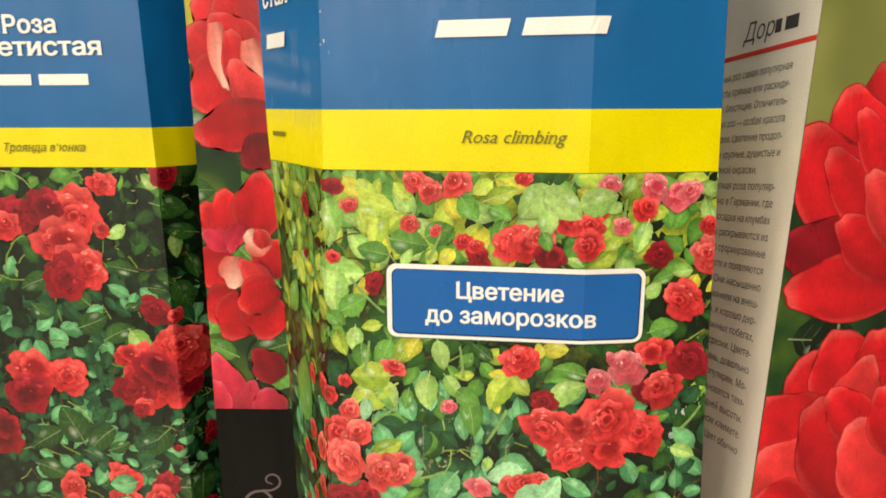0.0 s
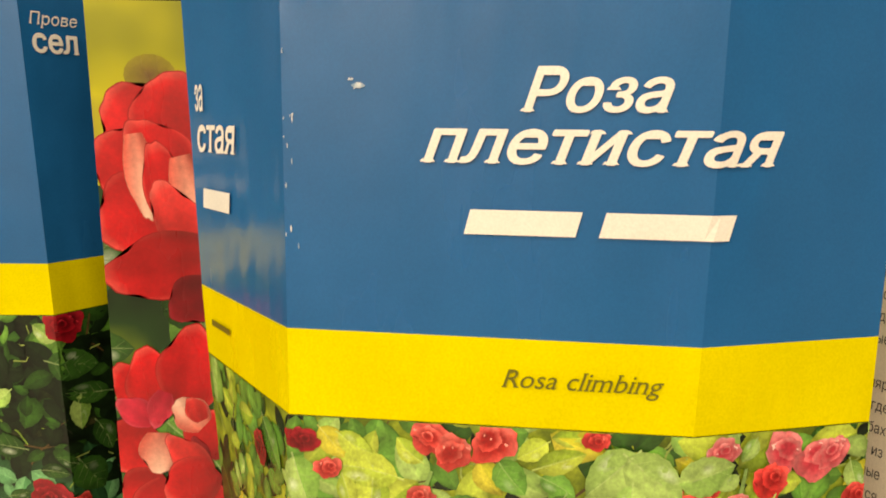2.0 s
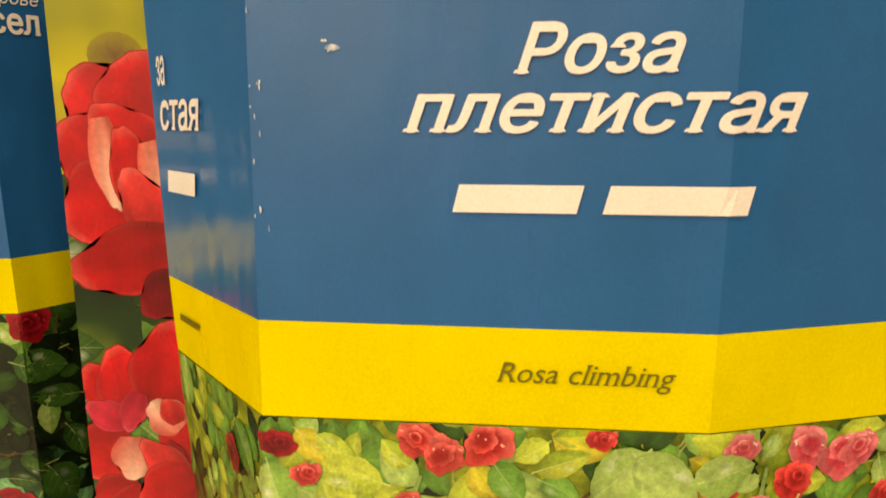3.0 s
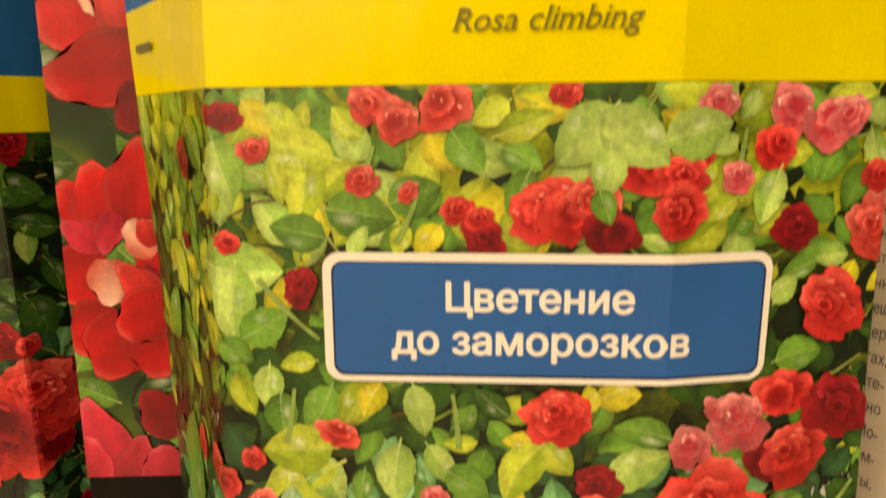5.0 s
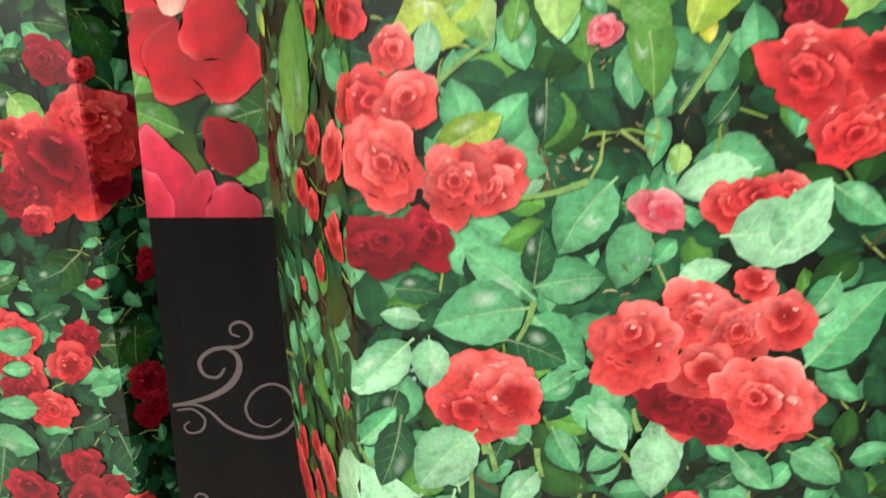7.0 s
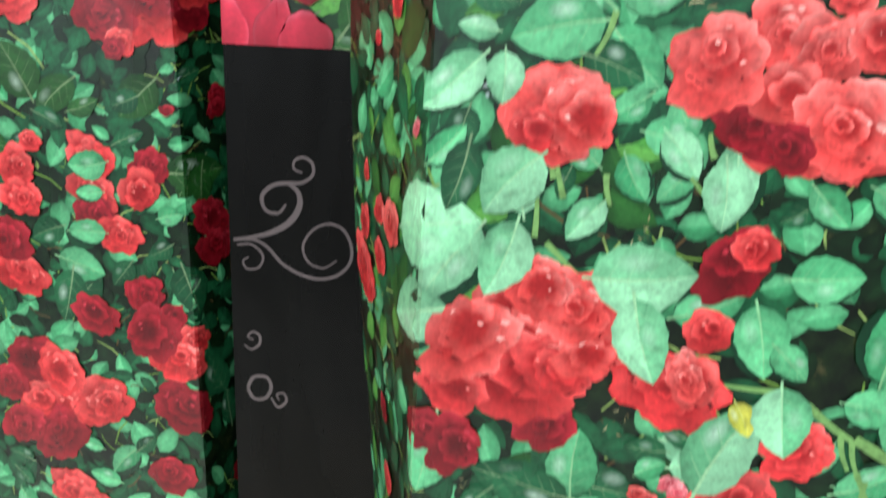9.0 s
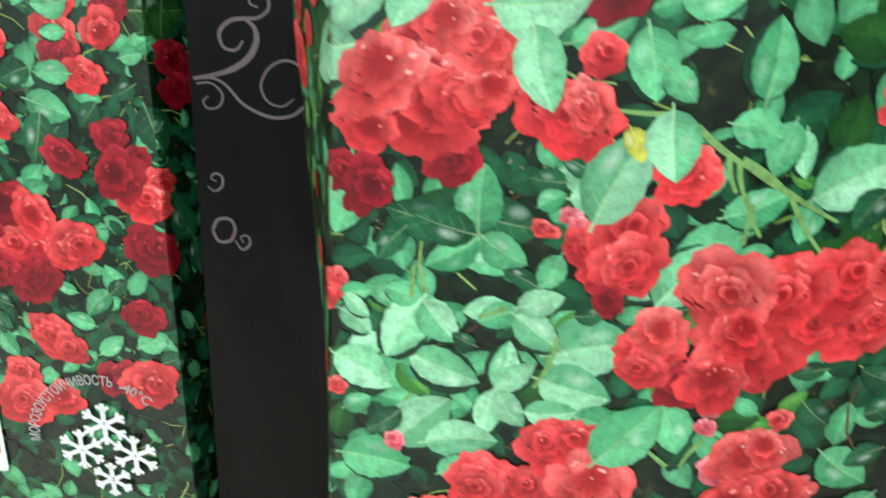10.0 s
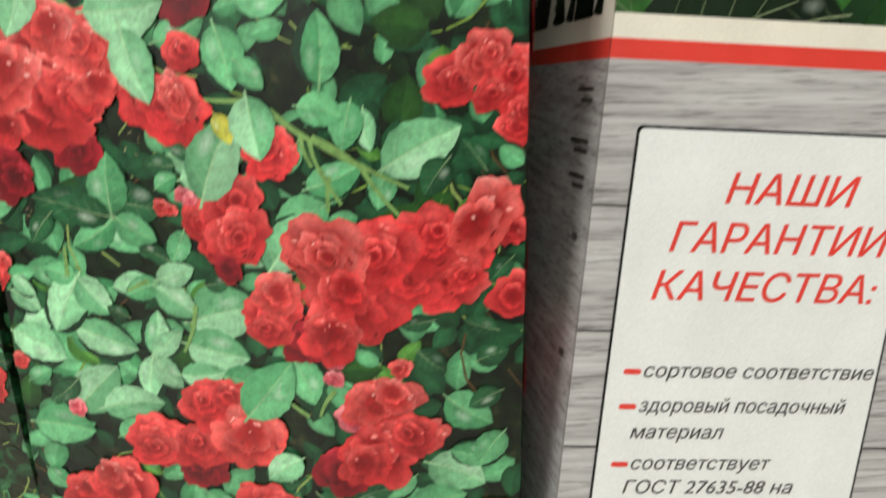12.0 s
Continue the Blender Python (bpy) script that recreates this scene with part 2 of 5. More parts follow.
def draw_leaf(pr, x, y, length, degrees_, ink, h, rng, fine=False, shaded=True):
    """A leaf of two halves with a pale midrib and side veins."""
    a = radians(degrees_)
    ca, sa = math.cos(a), math.sin(a)
    if fine and shaded and ink in ("cool", "frost"):
        rim = [(x + length * (0.5 * math.cos(t) * ca - 0.36 * math.sin(t) * sa) * 0.93 - length * 0.015, y + length * (0.5 * math.cos(t) * sa + 0.36 * math.sin(t) * ca) * 0.93 - length * 0.035) for t in [j * 0.5236 for j in range(12)]]
        pr.fan((x, y), rim, srgb(12, 30, 16), [srgb(24, 58, 34)] * 12, h - 2.2e-5)
    wide = length * rng.uniform(0.25, 0.37)
    bend = length * rng.uniform(-0.06, 0.06)
    c1, c2 = LEAF_INKS[ink]
    k = rng.uniform(0.8, 1.2)
    c1, c2 = scale(c1, k), scale(c2, k)
    c2 = lerp(c1, c2, rng.uniform(0.15, 0.75))
    if rng.random() < 0.5:
        c1, c2 = c2, c1
    g0, g1 = rng.choice(((0.65, 1.25), (1.2, 0.75), (0.9, 1.1), (1.1, 0.95)))

    def at(s, w):
        px, py = (s - 0.5) * length, w + bend * math.sin(math.pi * s)
        return (x + px * ca - py * sa, y + px * sa + py * ca)
    m = 11 if fine else 6
    for side, c in ((1, c1), (-1, c2)):
        rim, inks = [], []
        for i in range(m + 1):
            s = i / m
            w = wide * math.sin(math.pi * s ** 0.8) ** 0.75 if 0 < s < 1 else 0.0
            w *= 1 + (0.07 * (i % 2) if fine else 0.0)
            rim.append(at(s, side * w))
            inks.append(scale(c, (rng.uniform(0.78, 0.98) if fine else rng.uniform(0.58, 0.82)) * (g0 + (g1 - g0) * s)))
        for i in range(m - 1, 0, -1):
            rim.append(at(i / m, 0))
            inks.append(scale(c, 1.06 * (g0 + (g1 - g0) * i / m)))
        pr.fan(at(0.5, side * wide * 0.45), rim, scale(c, rng.uniform(0.95, 1.25)), inks, h)
    if fine:
        # a soft sheen on one half
        gs, gw, gl = rng.uniform(0.3, 0.65), rng.choice((-1, 1)) * wide * rng.uniform(0.3, 0.55), rng.uniform(0.14, 0.24)
        tint = c1 if gw > 0 else c2
        pr.fan(at(gs, gw), [at(gs + gl * math.cos(q), gw + wide * 0.34 * math.sin(q)) for q in [0.6283 * j for j in range(10)]], lerp(tint, srgb(226, 240, 216), rng.uniform(0.15, 0.6)), [scale(tint, 0.98)] * 10, h + 6e-7)
        vein = lerp(lerp(c1, c2, 0.5), srgb(214, 230, 170), 0.3)
        pr.strip([at(s, 0) for s in (-0.08, 0.25, 0.6, 0.97)], [length * w for w in (0.034, 0.026, 0.018, 0.006)], vein, h + 1.2e-6)
        for i in range(4):
            s = 0.16 + 0.18 * i
            for side in (1, -1):
                w = wide * math.sin(math.pi * (s + 0.14) ** 0.82) ** 0.85 * 0.8
                pr.strip([at(s, 0), at(s + 0.08, side * w * 0.5), at(s + 0.17, side * w)], [length * 0.012, length * 0.009, length * 0.004], lerp(vein, (c1 if side > 0 else c2), 0.5), h + 1.2e-6)


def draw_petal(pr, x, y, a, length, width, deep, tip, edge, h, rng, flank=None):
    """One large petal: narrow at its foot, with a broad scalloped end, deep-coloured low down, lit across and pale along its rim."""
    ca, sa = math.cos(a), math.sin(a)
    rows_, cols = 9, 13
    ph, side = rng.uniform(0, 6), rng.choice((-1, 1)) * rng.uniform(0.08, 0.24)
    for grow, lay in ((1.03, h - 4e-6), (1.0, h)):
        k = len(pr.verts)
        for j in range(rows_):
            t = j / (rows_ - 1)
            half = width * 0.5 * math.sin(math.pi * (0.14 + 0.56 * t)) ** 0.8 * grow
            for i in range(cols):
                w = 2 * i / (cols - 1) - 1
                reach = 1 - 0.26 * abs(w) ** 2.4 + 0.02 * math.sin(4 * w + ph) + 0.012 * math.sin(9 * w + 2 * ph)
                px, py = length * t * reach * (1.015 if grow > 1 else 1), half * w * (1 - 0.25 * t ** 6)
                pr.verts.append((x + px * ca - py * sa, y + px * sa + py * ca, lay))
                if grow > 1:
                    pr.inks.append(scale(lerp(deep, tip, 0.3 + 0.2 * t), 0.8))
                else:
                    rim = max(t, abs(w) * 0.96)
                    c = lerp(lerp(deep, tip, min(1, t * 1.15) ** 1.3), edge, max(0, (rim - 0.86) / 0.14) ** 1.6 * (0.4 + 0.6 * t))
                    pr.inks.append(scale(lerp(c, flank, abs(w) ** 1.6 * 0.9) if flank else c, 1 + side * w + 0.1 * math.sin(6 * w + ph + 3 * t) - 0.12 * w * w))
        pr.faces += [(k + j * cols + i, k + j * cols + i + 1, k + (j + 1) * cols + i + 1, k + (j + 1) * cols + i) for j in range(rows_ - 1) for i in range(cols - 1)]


def draw_rose(pr, x, y, r, ink, h, rng, fine=False):
    """An open rose: ruffled rings of petals, one above the other, each lit at its rim and shaded by the next, round a dark eye."""
    deep, red, pale = ROSE_INKS[ink]
    k = rng.uniform(0.88, 1.1)
    deep, red, pale = scale(deep, k), scale(red, k), scale(pale, k)
    count = 44 if r > 0.0045 else 26
    squash, ax = rng.uniform(0.7, 0.97), rng.uniform(0.6, 2.5)
    cx, sx = math.cos(ax), math.sin(ax)
    ox, oy = r * rng.uniform(-0.28, 0.28), r * rng.uniform(-0.1, 0.3)
    sizes = (1.14, 0.76, 0.47, 0.25) if r > 0.0045 else (1.14, 0.7, 0.34)
    if rng.random() < 0.3:
        sizes = sizes[:2]
    light = rng.uniform(0.9, 2.2)

    def at(px, py):
        d = (px - x) * cx + (py - y) * sx
        return (px - d * cx * (1 - squash), py - d * sx * (1 - squash))
    for ri, size in enumerate(sizes):
        f = ri / (len(sizes) - 1)
        m = rng.choice((4, 5, 5, 6)) if ri < 2 else rng.choice((3, 3, 4))
        ph, p1, p2, p3 = (rng.uniform(0, 6.28) for _ in range(4))
        tones = [rng.uniform(0.72, 1.22) for _ in range(m)]
        glow = [rng.random() ** 1.6 for _ in range(m)]
        reach = [rng.uniform(0.78, 1.16) if ri < 2 else rng.uniform(0.8, 1.12) for _ in range(m)]
        px, py = x + ox * f, y + oy * f
        rims = [[], [], [], []]
        inks = [[], [], [], []]
        for i in range(count):
            th = 6.28318 * i / count
            w = ((th - ph) / 6.28318 * m) % m
            j, q = int(w) % m, w % 1.0
            lobe = math.sin(math.pi * q) ** 0.55
            far = r * size * (reach[j] * lobe + 0.5 * (reach[j] + reach[j - 1] if q < 0.5 else reach[j] + reach[(j + 1) % m]) * (1 - lobe) * 0.8)
            far *= 1 + 0.045 * math.sin(7 * th + p1) + 0.035 * math.sin(11 * th + p2) + 0.025 * math.sin(17 * th + p3)
            up = 0.5 + 0.5 * math.cos(th - light)
            tone = tones[j] * (0.74 + 0.26 * lobe) * (0.84 + 0.24 * up)
            inner = scale(lerp(deep, red, rng.uniform(0.3, 0.42)), 0.65 + 0.35 * lobe)
            body = scale(lerp(red, pale, 0.08 + 0.3 * up * lobe), tone)
            edge = scale(lerp(red, pale, (0.15 + 0.7 * glow[j]) * lobe * (0.35 + 0.65 * up)), tone * 1.05)
            for ring, s, c in ((0, 0.5, inner), (1, 0.7, lerp(inner, body, 0.6)), (2, 0.87, body), (3, 1.0, edge)):
                rims[ring].append(at(px + far * s * math.cos(th), py + far * s * math.sin(th)))
                inks[ring].append(c)
        first = len(pr.verts)
        lay = h + 1.5e-6 * ri
        pr.fan(at(px, py), rims[0], lerp(deep, red, 0.15), inks[0], lay)
        for ring in (1, 2, 3):
            base = len(pr.verts)
            pr.verts += [(*p, lay) for p in rims[ring]]
            pr.inks += inks[ring]
            under = first + 1 if ring == 1 else base - count
            pr.faces += [(under + i, base + i, base + (i + 1) % count, under + (i + 1) % count) for i in range(count)]
    # wet highlights and dark folds
    for i in range(7 if r > 0.0045 else 3):
        rad, a0 = r * rng.uniform(0.25, 0.9), rng.uniform(0, 6.28)
        arc = rng.uniform(0.15, 0.5)
        bright = math.cos(a0 + arc / 2 - light) > 0.1
        pts = [at(x + rad * (1 + 0.1 * math.sin(6 * q)) * math.cos(a0 + arc * q), y + rad * math.sin(a0 + arc * q)) for q in (0, 0.3, 0.7, 1)]
        w = r * rng.uniform(0.05, 0.16) if bright else r * rng.uniform(0.03, 0.07)
        pr.strip(pts, [w * 0.15, w, w * 0.8, w * 0.15], scale(lerp(red, pale, rng.uniform(0.7, 1.1)), 1.05) if bright else scale(deep, rng.uniform(0.6, 1.0)), h + 7e-6)


def text_bm(body, shear=0.0, bold=0.0, serif=0.0):
    """Lettering as a flat mesh, filling the unit box from its baseline: (bmesh, width, cap height of the font)."""
    data = bpy.data.curves.new("lettering", "FONT")
    data.body, data.size, data.shear = body, 1.0, shear
    data.resolution_u, data.fill_mode = 3, "NONE"
    ob = bpy.data.objects.new("lettering", data)
    scene.collection.objects.link(ob)
    dg = bpy.context.evaluated_depsgraph_get()
    me = bpy.data.meshes.new_from_object(ob.evaluated_get(dg))
    bpy.data.objects.remove(ob)
    bpy.data.curves.remove(data)
    ways = {}
    for e in me.edges:
        p, q = e.vertices
        ways.setdefault(p, []).append(q)
        ways.setdefault(q, []).append(p)
    co = [v.co.copy() for v in me.vertices]
    bpy.data.meshes.remove(me)
    loops, seen = [], set()
    for s in range(len(co)):
        if s in seen or len(ways.get(s, ())) < 2:
            continue
        loop, prev, cur = [s], None, s
        seen.add(s)
        while True:
            onward = [k for k in ways[cur] if k != prev and k not in seen]
            if not onward:
                break
            prev, cur = cur, min(onward) if len(loop) == 1 else onward[0]
            seen.add(cur)
            loop.append(cur)
        if len(loop) > 2:
            loops.append([co[k] for k in loop])

    # triangles between the outlines, kept where the outlines wind round them
    pts = [p.to_2d() for lp in loops for p in lp]
    edges, k = [], 0
    for lp in loops:
        edges += [(k + i, k + (i + 1) % len(lp)) for i in range(len(lp))]
        k += len(lp)
    vs, _, tris, _, _, _ = delaunay_2d_cdt(pts, edges, [], 0, 1e-6)
    flat = np.array([tuple(p) for p in pts])
    e0, e1 = flat[[e[0] for e in edges]], flat[[e[1] for e in edges]]
    mid = np.array([tuple((vs[t[0]] + vs[t[1]] + vs[t[2]]) / 3) for t in tris])
    side = (e1[None, :, 0] - e0[None, :, 0]) * (mid[:, None, 1] - e0[None, :, 1]) - (mid[:, None, 0] - e0[None, :, 0]) * (e1[None, :, 1] - e0[None, :, 1])
    up = (e0[None, :, 1] <= mid[:, None, 1]) & (e1[None, :, 1] > mid[:, None, 1]) & (side > 0)
    down = (e0[None, :, 1] > mid[:, None, 1]) & (e1[None, :, 1] <= mid[:, None, 1]) & (side < 0)
    wind = up.sum(1) - down.sum(1)
    bm = bmesh.new()
    made = [bm.verts.new((p.x, p.y, 0)) for p in vs]
    for t, w in zip(tris, wind):
        if w != 0:
            bm.faces.new([made[k] for k in t])
    bmesh.ops.delete(bm, geom=[v for v in made if not v.link_faces], context="VERTS")
    if bold:
        plain = bm.faces[:]
        for k, (dx, dy) in enumerate(((1, 0), (-1, 0), (0, 0.7), (0, -0.7), (0.7, 0.5), (-0.7, -0.5), (0.7, -0.5), (-0.7, 0.5))):
            made = bmesh.ops.duplicate(bm, geom=plain)["geom"]
            for v in made:
                if isinstance(v, bmesh.types.BMVert):
                    v.co += Vector((dx * bold * 1.5, dy * bold * 1.5, 0.02 * (k + 1)))
    if serif:
        # short feet and heads across the ends of the upright strokes
        for lp in loops:
            for p, q in zip(lp, lp[1:] + lp[:1]):
                if abs(p.y - q.y) < 0.004 and 0.03 < abs(p.x - q.x) < 0.17 and (abs(p.y) < 0.02 or p.y > 0.4 or p.y < -0.15):
                    lo, hi = min(p.x, q.x) - serif, max(p.x, q.x) + serif
                    y0, y1 = (p.y, p.y + 0.05) if p.y < 0.3 else (p.y - 0.05, p.y)
                    made = [bm.verts.new((x, y, 0.2)) for x, y in ((lo, y0), (hi, y0), (hi - serif * 0.5, y1), (lo + serif * 0.5, y1))]
                    bm.faces.new(made)
    return bm


def lettering(body, u0, u1, base, cap, surf, cuts, height, material, parent, shear=0.0, bold=0.0, serif=0.0, label=""):
    """Words from u0 to u1 on a panel, with the given baseline and height of capitals."""
    bm = text_bm(body, shear, bold, serif)
    if not bm.verts:
        bm.free()
        return None
    x0, x1 = min(v.co.x for v in bm.verts), max(v.co.x for v in bm.verts)
    for v in bm.verts:
        u = u0 + (v.co.x - x0) / (x1 - x0) * (u1 - u0)
        v.co = Vector((u, base + v.co.y / 0.73 * cap, height + v.co.z * 0.0002))
    for c in cuts:
        if u0 < c < u1:
            bmesh.ops.bisect_plane(bm, geom=bm.verts[:] + bm.edges[:] + bm.faces[:], plane_co=(c, 0, 0), plane_no=(1, 0, 0))
    bmesh.ops.triangulate(bm, faces=bm.faces[:])
    for v in bm.verts:
        v.co = surf(*v.co)
    return part("lettering", bm, material, parent, label)


def bars(words, base, tall, surf, cuts, height, material, parent, slant=0.25):
    """Plain slanted bars in place of words."""
    for u0, u1 in words:
        bm = bmesh.new()
        us = sorted([u0 + (u1 - u0) * j / 5 for j in range(6)] + [c for c in cuts if u0 < c < u1])
        lo = [bm.verts.new((u, base, height)) for u in us]
        hi = [bm.verts.new((u + slant * tall, base + tall, height)) for u in us]
        for i in range(len(us) - 1):
            bm.faces.new((lo[i], lo[i + 1], hi[i + 1], hi[i]))
        for v in bm.verts:
            v.co = surf(*v.co)
        part("text_bar", bm, material, parent)


def rounded(u0, u1, v0, v1, r, h, pr, ink):
    rim = []
    for cx, cy, a0 in ((u1 - r, v1 - r, 0), (u0 + r, v1 - r, 90), (u0 + r, v0 + r, 180), (u1 - r, v0 + r, 270)):
        rim += [(cx + r * math.cos(radians(a0 + 15 * i)), cy + r * math.sin(radians(a0 + 15 * i))) for i in range(7)]
    pr.fan(((u0 + u1) / 2, (v0 + v1) / 2), rim, ink, [ink] * len(rim), h)


def thing(name, label, category, group="", at=(0, 0, 0)):
    ob = new(name)
    ob.empty_display_size = 0.02
    return tagged(ob, label, category, group)


def fill_foliage(pr, bounds, count, small, big, palette, rng, top=0.00016):
    """Leaves strewn in sprays of three to five, darker ones beneath."""
    (u0, u1), (v0, v1) = bounds
    for i in range(count):
        t = i / count
        x, y = rng.uniform(u0, u1), rng.uniform(v0, v1)
        a = rng.uniform(0, 360)
        ln = rng.uniform(small, big) * (0.75 + 0.5 * t)
        names = palette(t, (x - u0) / (u1 - u0), (y - v0) / (v1 - v0))
        for j in range(rng.choice((1, 2, 3, 3, 5))):
            b = a + (j - 1) * rng.uniform(50, 74)
            d = ln * 0.72
            draw_leaf(pr, x + d * math.cos(radians(b)), y + d * math.sin(radians(b)), ln * rng.uniform(0.8, 1.1), b, rng.choice(names), 0.00014 + top * t + j * 2e-6, rng)
        if rng.random() < 0.35:
            pts = [(x + ln * s * math.cos(radians(a + 180 + 20 * s)), y + ln * s * math.sin(radians(a + 180 + 20 * s))) for s in (0, 0.5, 1.1, 1.7)]
            pr.strip(pts, [ln * 0.05, ln * 0.05, ln * 0.06, ln * 0.04], rng.choice((srgb(120, 150, 60), srgb(90, 70, 40), srgb(150, 170, 90))), 0.00014 + top * t)

# ---- the shop and the shelf ----
def structure(ob, label, category):
    return tagged(ob, label, category, kind="structure")


structure(slab("floor", (-3, -3.2, FLOOR - 0.1), (3, 0.9, FLOOR), TILE), "grey tiled shop floor below the shelf", "floor")
structure(slab("ceiling", (-3, -3.2, CEIL), (3, 0.9, CEIL + 0.1), WALL), "pale painted shop ceiling", "ceiling")
structure(slab("wall_north", (-3, 0.8, FLOOR), (3, 0.9, CEIL), WALL), "pale painted wall behind the shelf", "wall")
structure(slab("wall_south", (-3, -3.2, FLOOR), (3, -3.1, CEIL), WALL), "pale painted wall across the aisle", "wall")
structure(slab("wall_west", (-3.1, -3.2, FLOOR), (-3, 0.9, CEIL), WALL), "pale painted side wall", "wall")
structure(slab("wall_east", (3, -3.2, FLOOR), (3.1, 0.9, CEIL), WALL), "pale painted side wall", "wall")
shelf = thing("shelf", "beige laminate shop shelf with a dark brown back panel", "shelf")
slab("board", (-0.9, 0.09, SHELF - 0.025), (0.9, 0.52, SHELF), BEIGE, shelf, "beige laminate board", 0.0015)
slab("back_panel", (-0.9, 0.52, SHELF - 0.4), (0.9, 0.54, SHELF + 0.55), BROWN, shelf, "dark brown back panel")


# ---- the climbing-rose carton in front ----
def main_ring(z):
    """The folds at the height z: narrow side, near fold, soft crease, far fold. The front is dented at half height."""
    t = min(1.4, max(-0.5, (z - 0.03) / 0.21))
    dent = 0.0034 * math.exp(-((z - 0.17) / 0.06) ** 2)
    back_x = np.interp(z, (0, 0.1, 0.13, 0.2, 0.24, 0.3), (-0.0235, -0.0321, -0.0336, -0.035, -0.037, -0.038))
    return (Vector((back_x, 0.207, z)), Vector((-0.0155, 0.167 + 0.0105 * t, z)), Vector((0.045, 0.1645 + 0.0015 * t + dent, z)), Vector((0.0795 - 0.0051 * t, 0.169 + 0.0022 * t + 0.6 * dent, z)))


NARROW = 0.0395        # depth of the narrow side


def main_surf(u, v, h):
    a, f, c, r = main_ring(v)
    if u < f.x:
        d = a - f
        p, way = f + d * ((f.x - u) / NARROW), d
        nrm = Vector((way.y, -way.x, 0)).normalized() * -1
        if nrm.y > 0:
            nrm = -nrm
        return p + nrm * h
    if u < c.x:
        p, d = f.lerp(c, (u - f.x) / (c.x - f.x)), c - f
    else:
        p, d = c.lerp(r, min(1.0, (u - c.x) / (r.x - c.x))), r - c
    return p + Vector((d.y, -d.x, 0)).normalized() * h


MAIN_CUTS, MAIN_TOP = (-0.0155, 0.045), 0.325
front_box = thing("plant_box", "tall glossy climbing-rose carton with scuffed blue top, yellow band, rose photo", "carton box", "rose sapling cartons")
rings = []
for i in range(25):
    z = SHELF + (MAIN_TOP - SHELF) * i / 24
    a, f, c, r = main_ring(z)
    back = 0.246
    inner = [main_surf(u, z, -0.0006) for u in (-0.0155 - NARROW, -0.0156, -0.0154, 0.0449, 0.0451, r.x)]
    rings.append(inner + [Vector((0.068, back, z)), Vector((-0.018, back, z))])
loft("carton", rings, PHOTO_BACK, front_box, "folded carton printed in dark green")
U0, U1 = -0.0155 - NARROW, 0.0797
blue = panel("blue_field", main_surf, MAIN_CUTS, ((U0, U1), (0.2432, MAIN_TOP - 0.001)), 0.0001, BLUE, front_box, "glossy blue printed field")
band = panel("yellow_band", main_surf, MAIN_CUTS, ((U0, U1), (0.2294, 0.2432)), 0.0001, YELLOW, front_box, "yellow printed band")
photo = panel("photo_print", main_surf, MAIN_CUTS, ((U0, U1), (SHELF + 0.001, 0.2294)), 0.0001, PHOTO_BACK, front_box, "printed photo of a red climbing rose bush")
PHOTO_BOUNDS = ((U0, U1), (SHELF + 0.002, 0.2293))


def garden_palette(t, u, v):
    """Sunlit lime leaves towards the top of the photo, cool dark ones below."""
    if v < 0.82:
        return ("deep", "shade", "deep") if t < 0.42 else ("shade", "deep", "shade", "cool") if t < 0.75 else ("cool", "shade", "cool", "shade", "dark", "mid")
    if t < 0.42:
        return ("deep", "deep", "dark")
    if t < 0.7:
        return ("dark", "mid", "mid") if v > 0.9 else ("dark", "deep", "deep")
    if v > 0.9:
        return ("lime", "light", "light", "lime", "mid", "lime", "yellow")
    return ("mid", "dark", "mid", "dark", "lime")


n = Nodes("sunlit_foliage_ink")
SUN_BACK = n.done(n.mix(n.ramp(n.noise(160, 5, 0.6), [(0.25, srgb(50, 66, 16)), (0.45, srgb(112, 132, 34)), (0.62, srgb(168, 184, 58)), (0.8, srgb(208, 210, 96))]), n.ramp(n.noise(800, 4), [(0.3, (0.6, 0.6, 0.6)), (0.7, (1.2, 1.2, 1.2))]), 0.7, "MULTIPLY"), 0.3, coat=0.2)
n = Nodes("half_lit_foliage_ink")
HALF_BACK = n.done(n.ramp(n.noise(200, 6, 0.7), [(0.3, srgb(14, 22, 8)), (0.5, srgb(44, 58, 18)), (0.68, srgb(98, 112, 36)), (0.82, srgb(150, 150, 66))]), 0.3, coat=0.2)
panel("sunlit_foliage", main_surf, MAIN_CUTS, ((U0, U1), (0.2085, 0.2293)), 0.00013, SUN_BACK, photo)
panel("half_lit_foliage", main_surf, MAIN_CUTS, ((U0, U1), (0.178, 0.2085)), 0.00013, HALF_BACK, photo)
rng = random.Random(11)
pr = Print()
fill_foliage(pr, (PHOTO_BOUNDS[0], (0.1, 0.2293)), 860, 0.004, 0.0078, lambda t, u, v: garden_palette(t, u, 0.57 + v * 0.43), rng)
fill_foliage(pr, (PHOTO_BOUNDS[0], (SHELF, 0.1)), 600, 0.0048, 0.0084, lambda t, u, v: garden_palette(t, u, v * 0.57), rng)
pr.lay("foliage", main_surf, MAIN_CUTS, PHOTO_BOUNDS, photo, label="printed rose leaves", kind="stuff")

